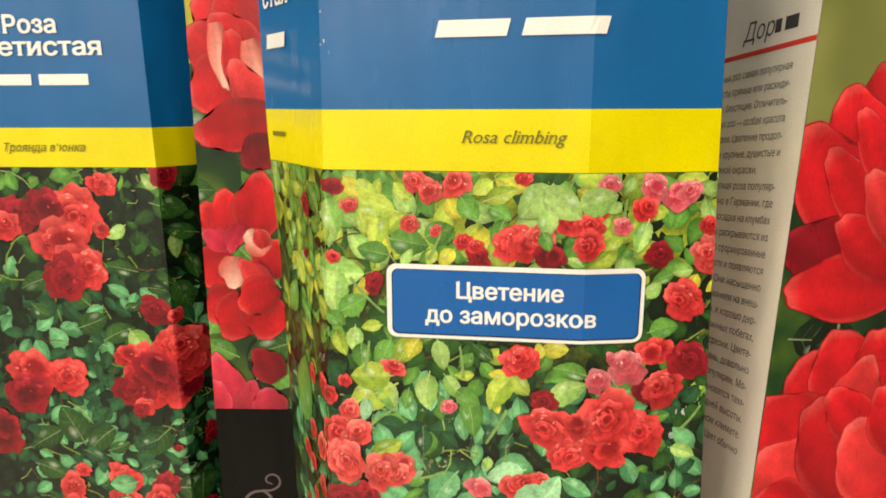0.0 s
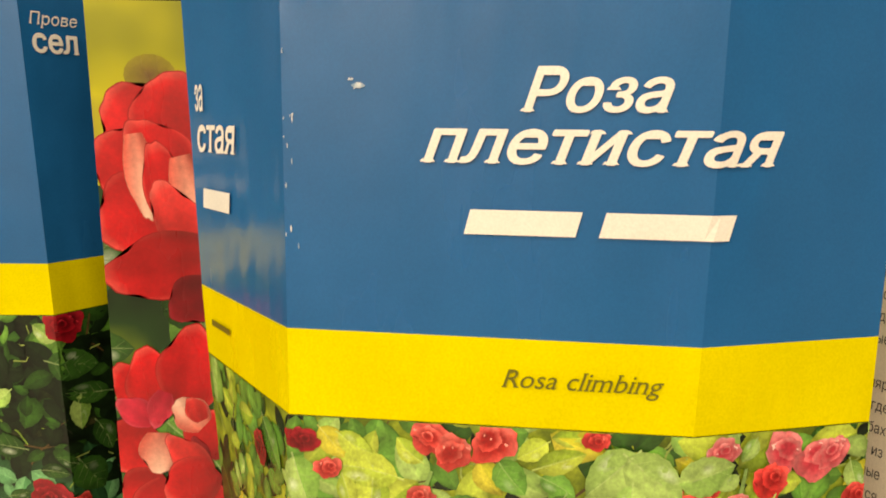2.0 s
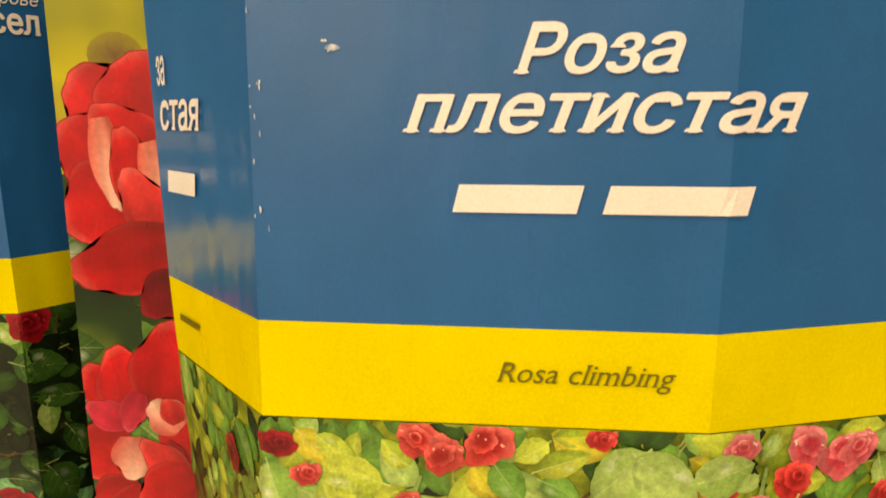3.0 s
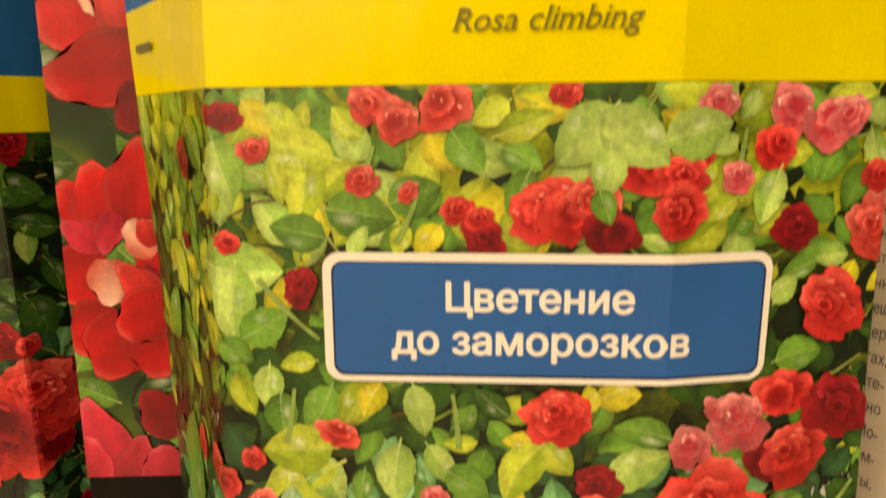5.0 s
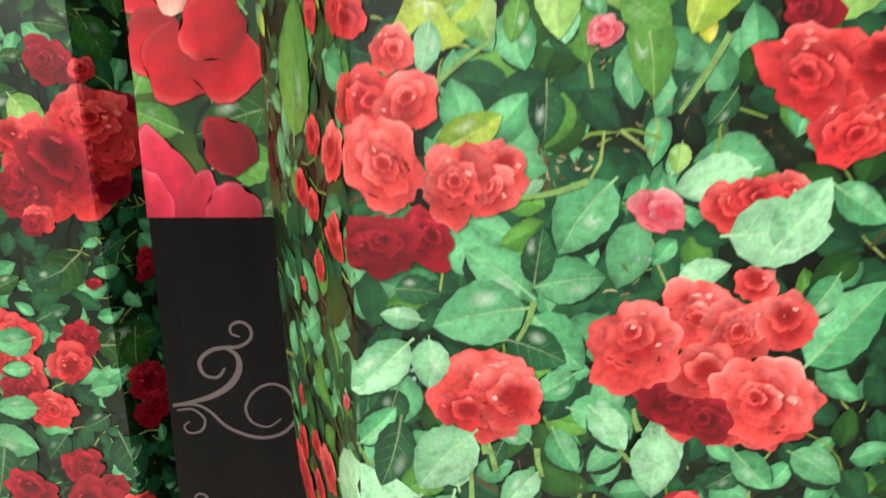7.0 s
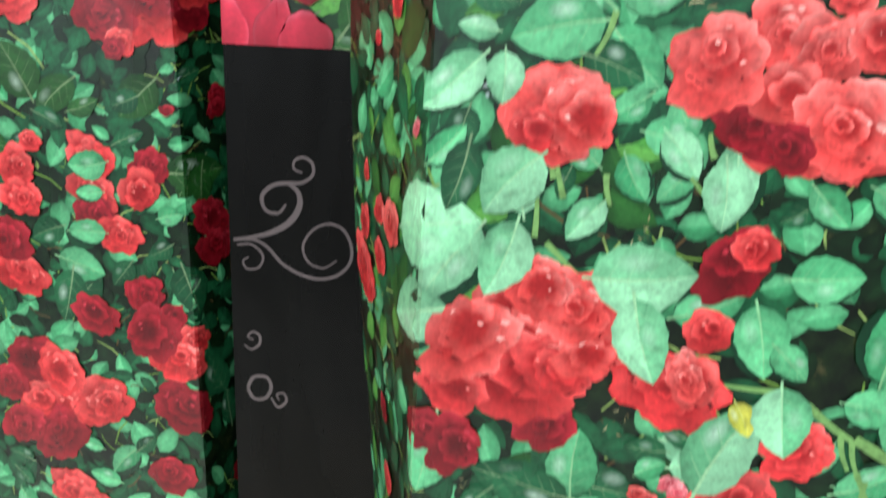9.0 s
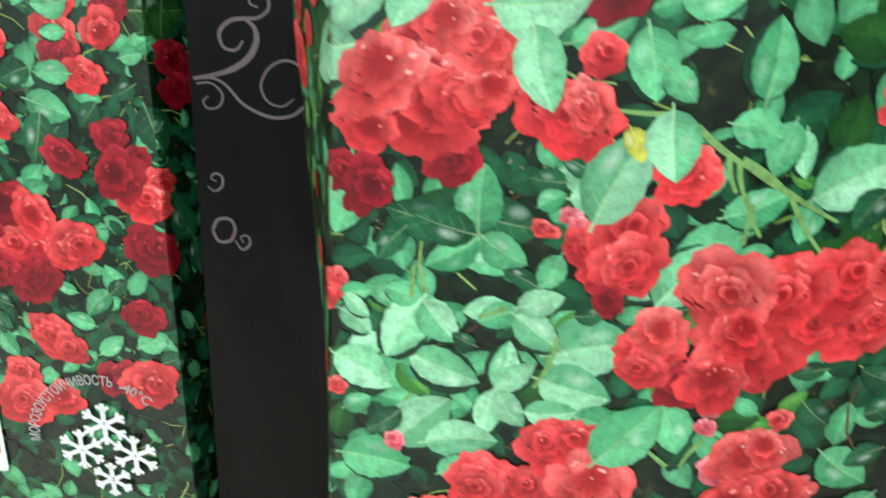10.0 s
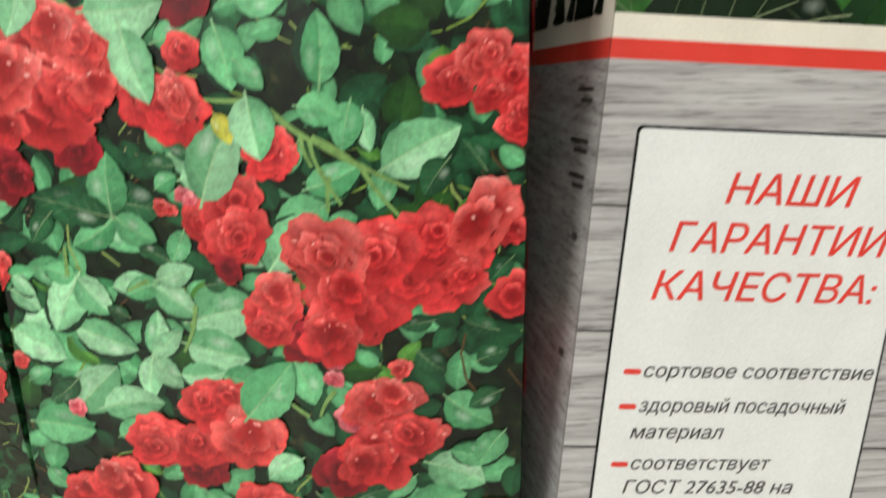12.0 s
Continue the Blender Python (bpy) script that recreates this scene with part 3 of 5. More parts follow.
# gaps in the leaves that show dry twigs, and pale sky: across, up, radius in millimetres
TWIG_GAPS = (
    (7.6, 157, 4), (10.2, 159, 3.3), (5.4, 161, 2.7), (17.1, 141.6, 3.3), (21, 166.3, 2.6), (11, 155.6, 2.4), (0.6, 167.6, 1.9), (13.7, 169.5, 1.9), (28.1, 161.4, 3.4),
    (32.9, 158.9, 2.6), (8.8, 156.7, 2.6), (17.7, 160.4, 2.6), (69.9, 170, 4.3), (24.8, 166.5, 2), (-8.3, 72, 1.7), (13.1, 85.4, 2.2), (13.6, 112.6, 1.8),)
PALE_GAPS = (
    (-6.2, 140.4, 2.5), (-8.1, 128.9, 2.3), (20.3, 145.3, 1.6), (69.3, 167.4, 4.4), (-20.6, 181.3, 2.3), (72.5, 174.9, 2.6),)
pr = Print()
for gaps, tints in ((TWIG_GAPS, ((96, 84, 52), (150, 136, 92), (190, 176, 130))), (PALE_GAPS, ((120, 132, 126), (160, 170, 164), (186, 194, 188)))):
    for x, y, r in gaps:
        for k in range(7 if gaps is TWIG_GAPS else 6):
            px, py = x + rng.gauss(0, 0.5) * r, y + rng.gauss(0, 0.5) * r
            a, ln = rng.uniform(0, 6.28), rng.uniform(0.2, 0.5) * r
            pts = [((px + ln * q * math.cos(a + 0.5 * q)) / 1000, (py + ln * q * math.sin(a + 0.5 * q)) / 1000) for q in (-0.5, -0.15, 0.2, 0.5)]
            w = r * rng.uniform(0.04, 0.12 if gaps is TWIG_GAPS else 0.4) / 1000
            pr.strip(pts, [w * 0.4, w, w * 0.8, w * 0.3], srgb(*rng.choice(tints)), 0.000285 + 1e-7 * k)
pr.lay("twigs", main_surf, MAIN_CUTS, PHOTO_BOUNDS, photo, label="printed dry twigs between the leaves", kind="stuff")

# leaves of the photo: across, up, length in millimetres, degrees, ink; capitals lie over the roses
LEAF_KINDS = {"l": "lime", "i": "light", "m": "mid", "d": "dark", "s": "shade", "c": "cool", "f": "frost", "y": "yellow"}
PHOTO_LEAVES = (
    (-13.8, 218.4, 8.3, -73, "i"), (-3.1, 215.9, 9.9, -97, "l"), (-4.1, 220.8, 10.8, 172, "l"), (-3.9, 210.2, 7.5, 169, "m"), (-6.5, 216.9, 5.8, -77, "l"),
    (4.8, 212.6, 9.2, -9, "m"), (12, 215.2, 7.1, 19, "m"), (18.9, 221.1, 6.5, -52, "m"), (25.9, 220, 5.8, -30, "m"), (13.8, 209.2, 4.9, -128, "y"),
    (4.3, 209.1, 4.6, 58, "i"), (10.1, 209.2, 4.2, -112, "l"), (33.6, 222.8, 9.7, -134, "I"), (39.9, 222.5, 10.1, -39, "I"), (36.4, 218, 6.2, -97, "I"),
    (36.4, 213.8, 4.7, -70, "M"), (47.6, 223.3, 8.4, 16, "I"), (51.1, 221.6, 3.6, -145, "I"), (49.1, 217.6, 4.1, -107, "l"), (51.1, 213.3, 5.3, -148, "l"),
    (57.9, 214.8, 7.3, -107, "I"), (54.2, 226.5, 4, -120, "i"),)
PHOTO_LEAVES += (
    (21.9, 225.8, 5.1, -147, "l"), (26.2, 224.3, 7.5, 22, "l"), (25.6, 215.6, 6.5, -115, "m"), (38, 224.9, 3.8, -133, "l"), (42.7, 209.1, 3.9, 158, "i"),
    (3.3, 224.8, 5.2, 135, "l"), (-8.8, 225.3, 5.8, -51, "y"), (-22.7, 221.9, 9.7, -46, "m"), (-12.9, 205.2, 13.1, -4, "i"), (-5, 225.3, 6, -30, "l"),
    (22.8, 210, 3.7, 143, "l"), (59.2, 204.3, 2.7, -122, "l"), (63.3, 204.9, 5.3, -156, "m"), (54.9, 211, 2.7, 32, "m"), (73.2, 220.5, 5.8, -65, "i"),
    (-13, 199.9, 10.6, -92, "i"), (-9.1, 197.2, 7.5, 31, "m"), (-13.2, 193.3, 5.2, -27, "m"), (-4.6, 191.8, 4.9, -170, "l"), (-8.7, 188.3, 6.2, -92, "i"),
    (-1.7, 185.1, 7.3, -117, "m"), (3, 185.9, 7.2, -117, "l"),)
PHOTO_LEAVES += (
    (12.2, 185.2, 7.3, -78, "i"), (5.7, 186.8, 5.4, -117, "y"), (-6.9, 184.2, 6.5, -85, "m"), (9.2, 176, 8.7, -93, "I"), (15.4, 177.2, 7, -54, "i"),
    (-5.1, 173.4, 13.2, -147, "l"), (-1.3, 174.5, 8, -55, "i"), (-5.1, 179.2, 9.6, -177, "l"), (3.9, 173.7, 5.1, -100, "m"), (26, 181, 4.7, -179, "y"),
    (26.5, 176.2, 9.4, -121, "l"), (31.4, 178.4, 5.8, -50, "l"), (39.3, 187.8, 5.9, 6, "y"), (35.4, 187.4, 4, 98, "y"), (42.4, 176.8, 10, 32, "i"),
    (55.9, 176.6, 7.8, -48, "m"), (42.7, 182.3, 7.9, 168, "m"), (61.5, 202.2, 4.6, 52, "i"), (68.4, 185.6, 7.4, 77, "m"), (64.5, 192.6, 6.7, 11, "m"),
    (19.3, 169.9, 9.8, -80, "m"), (18.8, 174.8, 6.4, -31, "m"),)
PHOTO_LEAVES += (
    (7.7, 162.9, 6.7, -91, "s"), (-1.3, 160.5, 8.7, 31, "l"), (18.4, 184.5, 4.4, 47, "m"), (22.2, 186.5, 6, 140, "d"), (49.5, 175.6, 3.5, 24, "d"),
    (71, 161.1, 6.2, -22, "i"), (23.6, 157.8, 3.5, -96, "i"), (64.5, 170.8, 5.3, 5, "m"), (-36.1, 168.4, 19.4, 78, "m"), (-42, 193.5, 10.8, 51, "m"),
    (-35.3, 202.5, 10.1, 139, "l"), (-30.6, 190.6, 6.9, 140, "m"), (-6.6, 170.5, 5.9, -100, "f"), (9.7, 173.4, 4.7, -88, "f"), (17.9, 167.4, 7.4, -88, "c"),
    (4.2, 171.4, 6.8, -72, "c"), (-35.1, 163.6, 10.9, -59, "f"), (12.9, 150.4, 10.3, -124, "c"), (22.8, 157.3, 3, 88, "f"), (27.8, 155.3, 9, -164, "f"),
    (36, 149.1, 11.5, 4, "F"), (38.3, 151.5, 9.8, 57, "F"),)
PHOTO_LEAVES += (
    (45.5, 137.7, 13.3, 49, "c"), (2.4, 143.3, 9.5, 146, "c"), (0.1, 137.5, 11.4, -167, "c"), (10.2, 134.4, 9.1, -47, "c"), (11.6, 142.4, 7.9, 9, "c"),
    (7.4, 145.6, 6.9, 83, "s"), (7.5, 133.2, 7.8, -21, "s"), (-9.9, 137.3, 5.1, 173, "f"), (-12.7, 130.4, 10.1, -137, "F"), (-6.2, 131.2, 6.4, -90, "F"),
    (-4.1, 117.7, 10.3, -131, "F"), (-11, 124.4, 5.8, -102, "s"), (9.8, 128.6, 5.9, -147, "c"), (16.6, 126.9, 5.8, -69, "c"), (15.4, 125.3, 6.5, -5, "c"),
    (11.6, 119.6, 6.3, -60, "c"), (22.6, 118.1, 8.6, -87, "F"), (5.8, 113.6, 6.8, -130, "f"), (6.5, 154, 2.9, -143, "f"), (16.7, 119, 5.9, -135, "c"),
    (45.4, 152.6, 7.8, -32, "c"), (25.8, 172.4, 2.8, -79, "y"),)
PHOTO_LEAVES += (
    (12.7, 176.4, 4, 111, "c"), (41.6, 141.1, 6.2, -124, "c"), (28, 163.7, 4.8, -126, "s"), (24, 165.3, 5.3, -122, "s"), (-7.6, 140.7, 5.8, -6, "s"),
    (2.7, 118.4, 4.4, -109, "s"), (43.4, 118.5, 7.3, -32, "c"), (35.6, 117.8, 6.6, -45, "c"), (-0.1, 172.4, 5.2, -59, "c"), (-13.1, 122.3, 6.9, 47, "c"),
    (27.6, 143.7, 6.4, 21, "f"), (14.1, 106.8, 13.1, 7, "F"), (-3.2, 118.6, 9.3, 100, "f"), (-12, 106.1, 13.1, -126, "f"), (-4.9, 107.5, 10.7, -110, "F"),
    (-16.4, 110.4, 16.7, 12, "f"), (15.1, 97.8, 11.8, -72, "F"), (24.5, 120.7, 9, -80, "f"), (17, 122.9, 6.9, -51, "f"), (29.9, 99.3, 9.8, -77, "c"),
    (34.3, 88.4, 9.9, -80, "F"), (36.7, 108.7, 8.6, 7, "c"),)
PHOTO_LEAVES += (
    (27.8, 83.3, 15.1, 65, "F"), (29.1, 88.2, 5.2, -64, "Y"), (45.3, 101, 10.6, 90, "c"), (3.6, 69.6, 9.3, -147, "c"), (11.8, 70.6, 7.8, -28, "c"),
    (7.8, 78.4, 10.3, 88, "c"), (2.3, 73.9, 9.8, 166, "s"), (-3.3, 56, 11.7, -118, "f"), (2.4, 57.8, 8.3, -49, "f"), (-3.9, 62.2, 5.9, 170, "c"),
    (11.7, 59.7, 6.6, -156, "c"), (17.9, 57.6, 8.6, -35, "f"), (18, 62.8, 7.3, 20, "f"), (-13.7, 77.2, 12.4, -101, "c"), (-18.9, 97.2, 14.3, -161, "f"),
    (38.9, 69.4, 12.5, 55, "f"), (49.2, 89, 7.6, -101, "c"), (4.3, 122.9, 6.3, 141, "c"), (-11.4, 118.3, 9.5, -106, "s"), (17.1, 82.1, 5.6, 178, "s"),
    (21.5, 84.8, 6.4, 155, "s"), (14.5, 66.3, 5.7, 159, "s"),)
PHOTO_LEAVES += (
    (34, 96.8, 6.1, -44, "c"), (45.3, 91.2, 7.4, -14, "c"), (47.1, 80.9, 9.6, 25, "c"), (18.2, 79.1, 4.4, 31, "c"), (-6, 70, 6.6, -127, "s"),
    (-11.1, 59.1, 5.1, -41, "f"), (-9.3, 52.4, 6.9, 26, "f"), (22.9, 103.5, 9.2, 25, "c"), (32, 116.8, 5.3, -144, "s"), (25.6, 83.5, 12.4, -1, "f"),
    (25.4, 80.2, 9.1, 8, "f"), (52.4, 88.3, 6.5, -81, "f"), (61.1, 85.5, 13.8, 29, "f"), (47.2, 79.7, 7.8, -115, "c"), (54.3, 78.6, 6.3, -96, "c"),
    (45.3, 79, 5.7, -15, "c"), (41.1, 73.6, 10.2, -150, "c"), (34.3, 68.2, 9.2, -134, "f"), (-0.4, 74.7, 12.9, 171, "s"), (9.6, 70.4, 9.8, -42, "c"),
    (11.7, 74.9, 10.3, -7, "s"), (18.9, 67.5, 6.7, -115, "c"),)
PHOTO_LEAVES += (
    (-6.2, 62, 7.7, 169, "c"), (0.1, 58.9, 7.1, -47, "c"), (-11.4, 56.3, 6.3, -35, "f"), (-11.5, 61.2, 5.4, 14, "c"), (9.5, 60.6, 6.9, -168, "f"),
    (-10, 47.6, 10.7, -27, "f"), (3.5, 49.7, 11.9, -18, "f"), (13.2, 51.3, 8.5, 82, "f"), (15, 49.5, 7.7, 40, "f"), (11.4, 42.3, 8.6, -98, "f"),
    (14.8, 43.6, 7.4, -52, "f"), (26.5, 55.8, 13.2, 15, "f"), (24.6, 48.5, 11.4, -11, "f"), (0.2, 39.5, 12.5, 45, "f"), (7.1, 36.3, 11.9, 8, "f"),
    (21.4, 43.9, 8.3, 8, "f"), (29.7, 42.6, 9, -12, "c"), (33.7, 41.5, 14.1, 53, "C"), (40.1, 43.5, 9.4, -68, "c"), (67.6, 23.8, 11.2, -25, "f"),
    (64.1, 17.6, 10.7, 16, "c"), (35.6, 25, 7.8, -143, "F"),)
PHOTO_LEAVES += (
    (36.1, 23.9, 4.1, -77, "f"), (-9.4, 6.3, 9.6, 47, "c"), (-12.7, 7.2, 7.6, -50, "f"), (4.6, 8.7, 8.3, -7, "c"), (-7.4, 30.9, 11.7, -6, "c"),
    (-10.2, 19.4, 5.8, -40, "c"), (-10.8, 41.5, 5.2, 29, "c"), (10.4, 1.9, 8.2, -22, "c"), (15.2, 7.5, 9.2, -131, "c"), (57.2, 21, 6.8, -136, "c"),
    (69.7, 37.3, 9.8, -34, "c"), (62.9, 47.3, 6.4, -40, "s"), (71.2, 54.3, 6, 161, "s"), (73.6, 48.3, 5.9, 21, "s"), (60.1, 54.7, 5.5, -169, "s"),
    (72.4, 39.5, 6.4, -150, "s"), (70.4, 28.4, 8.1, 172, "c"), (73.8, 29, 8.1, -123, "c"), (45.3, 16.7, 9.1, -39, "s"), (52.3, 19.8, 7.3, 18, "s"),
    (22.8, 16.4, 7.4, -34, "c"), (6.5, 31.6, 6.8, 34, "c"),)
PHOTO_LEAVES += (
    (25.8, 61.7, 4.9, 15, "s"), (36.5, 62.9, 6, -158, "s"), (-6.4, 38.7, 7.6, -141, "s"), (63.5, 80.7, 7, -123, "s"), (69.6, 84.5, 6.1, 128, "s"),
    (74.8, 64.8, 4.9, -131, "s"), (40.4, 83.7, 5.2, -110, "c"), (6.4, 55.1, 4.2, 156, "s"),)
for i, (x, y, ln, deg, ink) in enumerate(PHOTO_LEAVES):
    pr = Print()
    high = 0.00074 + 0.000004 * (i % 11) if ink.isupper() else 0.00034 + 0.0000024 * (i % 80)
    draw_leaf(pr, x / 1000, y / 1000, ln / 1000 * 1.06, deg, LEAF_KINDS[ink.lower()], high, rng, True, ink.islower())
    pr.lay("leaf", main_surf, MAIN_CUTS, PHOTO_BOUNDS, photo)

# pale stems: start and end in millimetres
PHOTO_STEMS = (
    (37.1, 91.4, 43.4, 87), (43.4, 87, 44.7, 82.3), (44.7, 82.3, 48.1, 76.2), (43.8, 87.4, 51.3, 82.5), (51.3, 82.5, 57.6, 74.1), (50.4, 83.2, 59, 78.9),
    (21.2, 57.2, 18.2, 48), (40.8, 36.4, 36, 40.2), (45.7, 42.1, 42.8, 36.6), (12.9, 61.3, 8.8, 59.2), (-2.4, 61.3, -2.1, 66.9), (37.9, 89.2, 34.7, 92.9),
    (7, 139.9, 5, 134.6), (20.9, 122.8, 20, 125.9), (13.1, 155, 3.6, 152.8), (1.2, 118.8, 0.4, 122), (7.9, 119.9, 8.8, 115.8), (28.2, 172, 23.2, 163.1),
    (-9.6, 203.7, -1.4, 195.3), (-6.6, 180.2, -5.2, 188.2), (9.4, 208.8, 12.4, 215.2), (4.4, 215.3, 6.7, 221.6), (17.6, 179.7, 16.8, 187.7), (53.1, 217.6, 53.9, 223.6),)
PHOTO_STEMS += (
    (56.4, 210, 56.9, 212.8), (69.4, 166.5, 74.8, 173.1), (-7.3, 164.3, 1, 171.2), (1, 110.2, 7.7, 104.5), (-0.6, 110.8, -0.7, 116.1), (2.7, 116.3, 1.5, 120.6),
    (37.6, 90.8, 45.1, 86), (41.9, 87.3, 43.6, 82.5), (45.1, 86, 54.1, 81.3), (23.6, 114.1, 18.4, 120.2), (33.5, 92.8, 26.1, 92.8), (46.2, 81, 45.9, 74.9),)
for i, (x0, y0, x1, y1) in enumerate(PHOTO_STEMS):
    pr = Print()
    bow = rng.uniform(-0.06, 0.06)
    pts = [(x0 + (x1 - x0) * q - (y1 - y0) * bow * math.sin(math.pi * q), y0 + (y1 - y0) * q + (x1 - x0) * bow * math.sin(math.pi * q)) for q in [j / 8 for j in range(9)]]
    pr.strip([(x / 1000, y / 1000) for x, y in pts], [0.00085 - 0.00004 * j for j in range(9)], srgb(132, 168, 92), 0.00053 + 2e-7 * i)
    pr.lay("stem", main_surf, MAIN_CUTS, PHOTO_BOUNDS, photo)

# roses of the photo: across, up, radius in millimetres, ink
ROSE_KINDS = {"r": "red", "c": "coral", "d": "dark", "p": "pink"}
PHOTO_ROSES = (
    (-13.5, 225.7, 2.5, "d"), (6.7, 227, 2.9, "c"), (10, 224.8, 2.9, "c"), (15.9, 226.5, 3, "c"), (49.5, 226.5, 2.5, "p"), (31.4, 228.1, 1.8, "r"),
    (60.2, 225.8, 3.1, "p"), (65.6, 224.3, 3.3, "p"), (68.4, 225, 3.1, "p"), (58.3, 221.2, 2.8, "r"), (48.1, 220.6, 1.8, "r"), (28.9, 213.4, 4.4, "r"),
    (32.2, 212.7, 3.9, "r"), (34.6, 214.9, 3.1, "c"), (37.3, 210.5, 3, "d"), (41.4, 218.6, 3, "r"), (45.7, 217.8, 2.9, "r"), (45.6, 213.1, 3.3, "r"),
    (46.6, 214.9, 2.2, "c"), (53.5, 217.3, 2, "p"), (62.3, 210.3, 3.2, "d"), (73.7, 217.2, 2.3, "r"), (74.2, 210.3, 4.3, "c"), (17.6, 213.4, 1.8, "r"),
    (21.3, 208.9, 3, "d"), (20.6, 212.3, 1.8, "r"), (5, 217.1, 1.8, "c"), (11.1, 215.6, 1.3, "c"), (-9.4, 221.2, 1.8, "c"), (-13.6, 208.6, 1.6, "r"),)
PHOTO_ROSES += (
    (-4, 202.4, 2.5, "d"), (-27.8, 219.7, 2.6, "d"), (68.6, 199.8, 5.1, "r"), (31.6, 184.7, 4.1, "r"), (0.7, 181.7, 2.6, "c"), (71.1, 185, 5.2, "d"),
    (62.6, 187.1, 3.7, "r"), (61.6, 177.3, 3.4, "d"), (56.2, 183.8, 4.1, "p"), (52.8, 185.2, 1.9, "p"), (49.5, 180.1, 2.9, "p"), (65, 177.9, 5.1, "r"),
    (36.6, 174.6, 2.8, "d"), (38.5, 167.9, 6.1, "r"), (43.1, 161.2, 5.2, "r"), (59.7, 166.4, 5.4, "r"), (51.8, 162.8, 4.9, "r"), (51.6, 170, 6.3, "r"),
    (14.1, 172.4, 1.8, "p"), (-28, 175.4, 2.4, "r"), (-15.8, 174.2, 2.3, "r"), (-11.5, 177.8, 1.5, "r"), (-29, 207.4, 1.6, "d"), (-3.4, 203.3, 2, "d"),
    (-18.9, 174.9, 2.9, "r"), (-10.8, 170.2, 2.3, "c"), (-14.3, 164.3, 4, "r"), (-8.8, 164, 3.7, "c"), (-29.3, 159.1, 2.7, "r"), (-21.6, 157.5, 3.6, "c"),)
PHOTO_ROSES += (
    (-30.7, 149.4, 2.9, "r"), (-21.7, 146.3, 3.2, "r"), (-6.5, 148, 3.7, "d"), (-13, 146.7, 4.7, "d"), (2.1, 155.9, 3, "c"), (0.8, 153.5, 3.2, "c"),
    (-3, 154.5, 4.2, "c"), (-12, 157.1, 5.4, "c"), (-35.7, 151.1, 2.5, "r"), (-28.2, 140.8, 1.9, "r"), (1.3, 127.6, 5.8, "c"), (4.1, 126.9, 4.2, "c"),
    (-1.1, 126.7, 3.9, "c"), (24.9, 127.2, 4.8, "d"), (27.3, 138.2, 4.6, "c"), (33.8, 142.7, 2.4, "c"), (31.9, 136.1, 4.6, "c"), (37.9, 137.8, 3.2, "c"),
    (28.1, 131.5, 3.8, "c"), (20.3, 134.7, 5.4, "c"), (36.5, 127.6, 6.1, "c"), (29.4, 124.7, 2.8, "d"), (21.7, 151.3, 2.9, "p"), (29.9, 152.1, 2.9, "c"),
    (36.3, 153.9, 3.1, "c"), (32.5, 153.5, 2.7, "r"), (44.9, 168.9, 3.1, "r"), (-45.6, 104.2, 3.1, "r"), (-29.4, 107.9, 3.7, "c"), (-37.1, 135.8, 1.4, "r"),)
PHOTO_ROSES += (
    (-19.4, 123.7, 1.4, "p"), (-47.1, 95.5, 5.4, "r"), (-36.2, 100.8, 3.3, "r"), (-43.5, 92.3, 2.9, "r"), (-36.5, 108.3, 2.4, "r"), (-44.4, 113.5, 1.7, "r"),
    (-34.6, 73.7, 2.6, "d"), (-31.6, 62.1, 3, "r"), (-16.8, 60.7, 3, "r"), (-19.2, 46.7, 2.6, "r"), (-9.7, 79.2, 4.1, "d"), (-2, 90.1, 7.3, "r"), (-10.3, 88.4, 4.6, "r"),
    (3.9, 92.4, 5.1, "r"), (8.7, 95.4, 4.4, "c"), (-8.7, 95.7, 6, "c"), (6.2, 101.2, 5.2, "c"), (0.8, 104.3, 4.1, "c"), (-2.5, 100.4, 5.3, "c"), (0.2, 97, 4.1, "c"),
    (-4.2, 92, 4.2, "c"), (3.5, 83.9, 3.8, "d"), (19, 91.6, 6.4, "r"), (21.8, 93.1, 4.1, "c"), (23.1, 100.1, 3.1, "r"), (24.7, 109.4, 4.6, "d"), (27.5, 111.8, 2.3, "r"),
    (36.8, 84.6, 4.8, "r"), (18.5, 74.3, 1.3, "c"), (22.2, 76.1, 1.4, "p"),)
PHOTO_ROSES += (
    (24, 71.9, 3.1, "r"), (29.1, 75.3, 5.8, "r"), (30.3, 70.1, 5.3, "r"), (28, 64.1, 2.2, "d"), (1.1, 124.3, 3.6, "c"), (-1.9, 125.1, 2.8, "r"), (27.4, 125.6, 3.8, "c"),
    (31.6, 125.2, 3.5, "c"), (37.5, 125.8, 4.9, "c"), (41, 51.8, 4.1, "d"), (35, 56.7, 4.4, "r"), (36.5, 60.1, 3.7, "c"), (34.4, 53.3, 3.5, "r"), (48.8, 57.5, 8, "r"),
    (45.6, 53.1, 4.9, "r"), (64.7, 62.8, 5.9, "r"), (68.6, 63.8, 2.8, "r"), (58.9, 62.7, 4.6, "r"), (62.4, 70, 5.5, "r"), (53.8, 67.7, 6.2, "r"), (44.7, 67.9, 7.1, "c"),
    (48.3, 60.8, 4.1, "r"), (72.7, 78.4, 3, "c"), (71, 73.2, 6.1, "c"), (68.7, 68.3, 4, "r"), (76, 71.6, 3, "r"), (26.2, 68.6, 3.2, "r"), (16.7, 74.7, 1.3, "c"),
    (21.2, 77.1, 1.4, "p"), (31.2, 68, 2.5, "c"),)
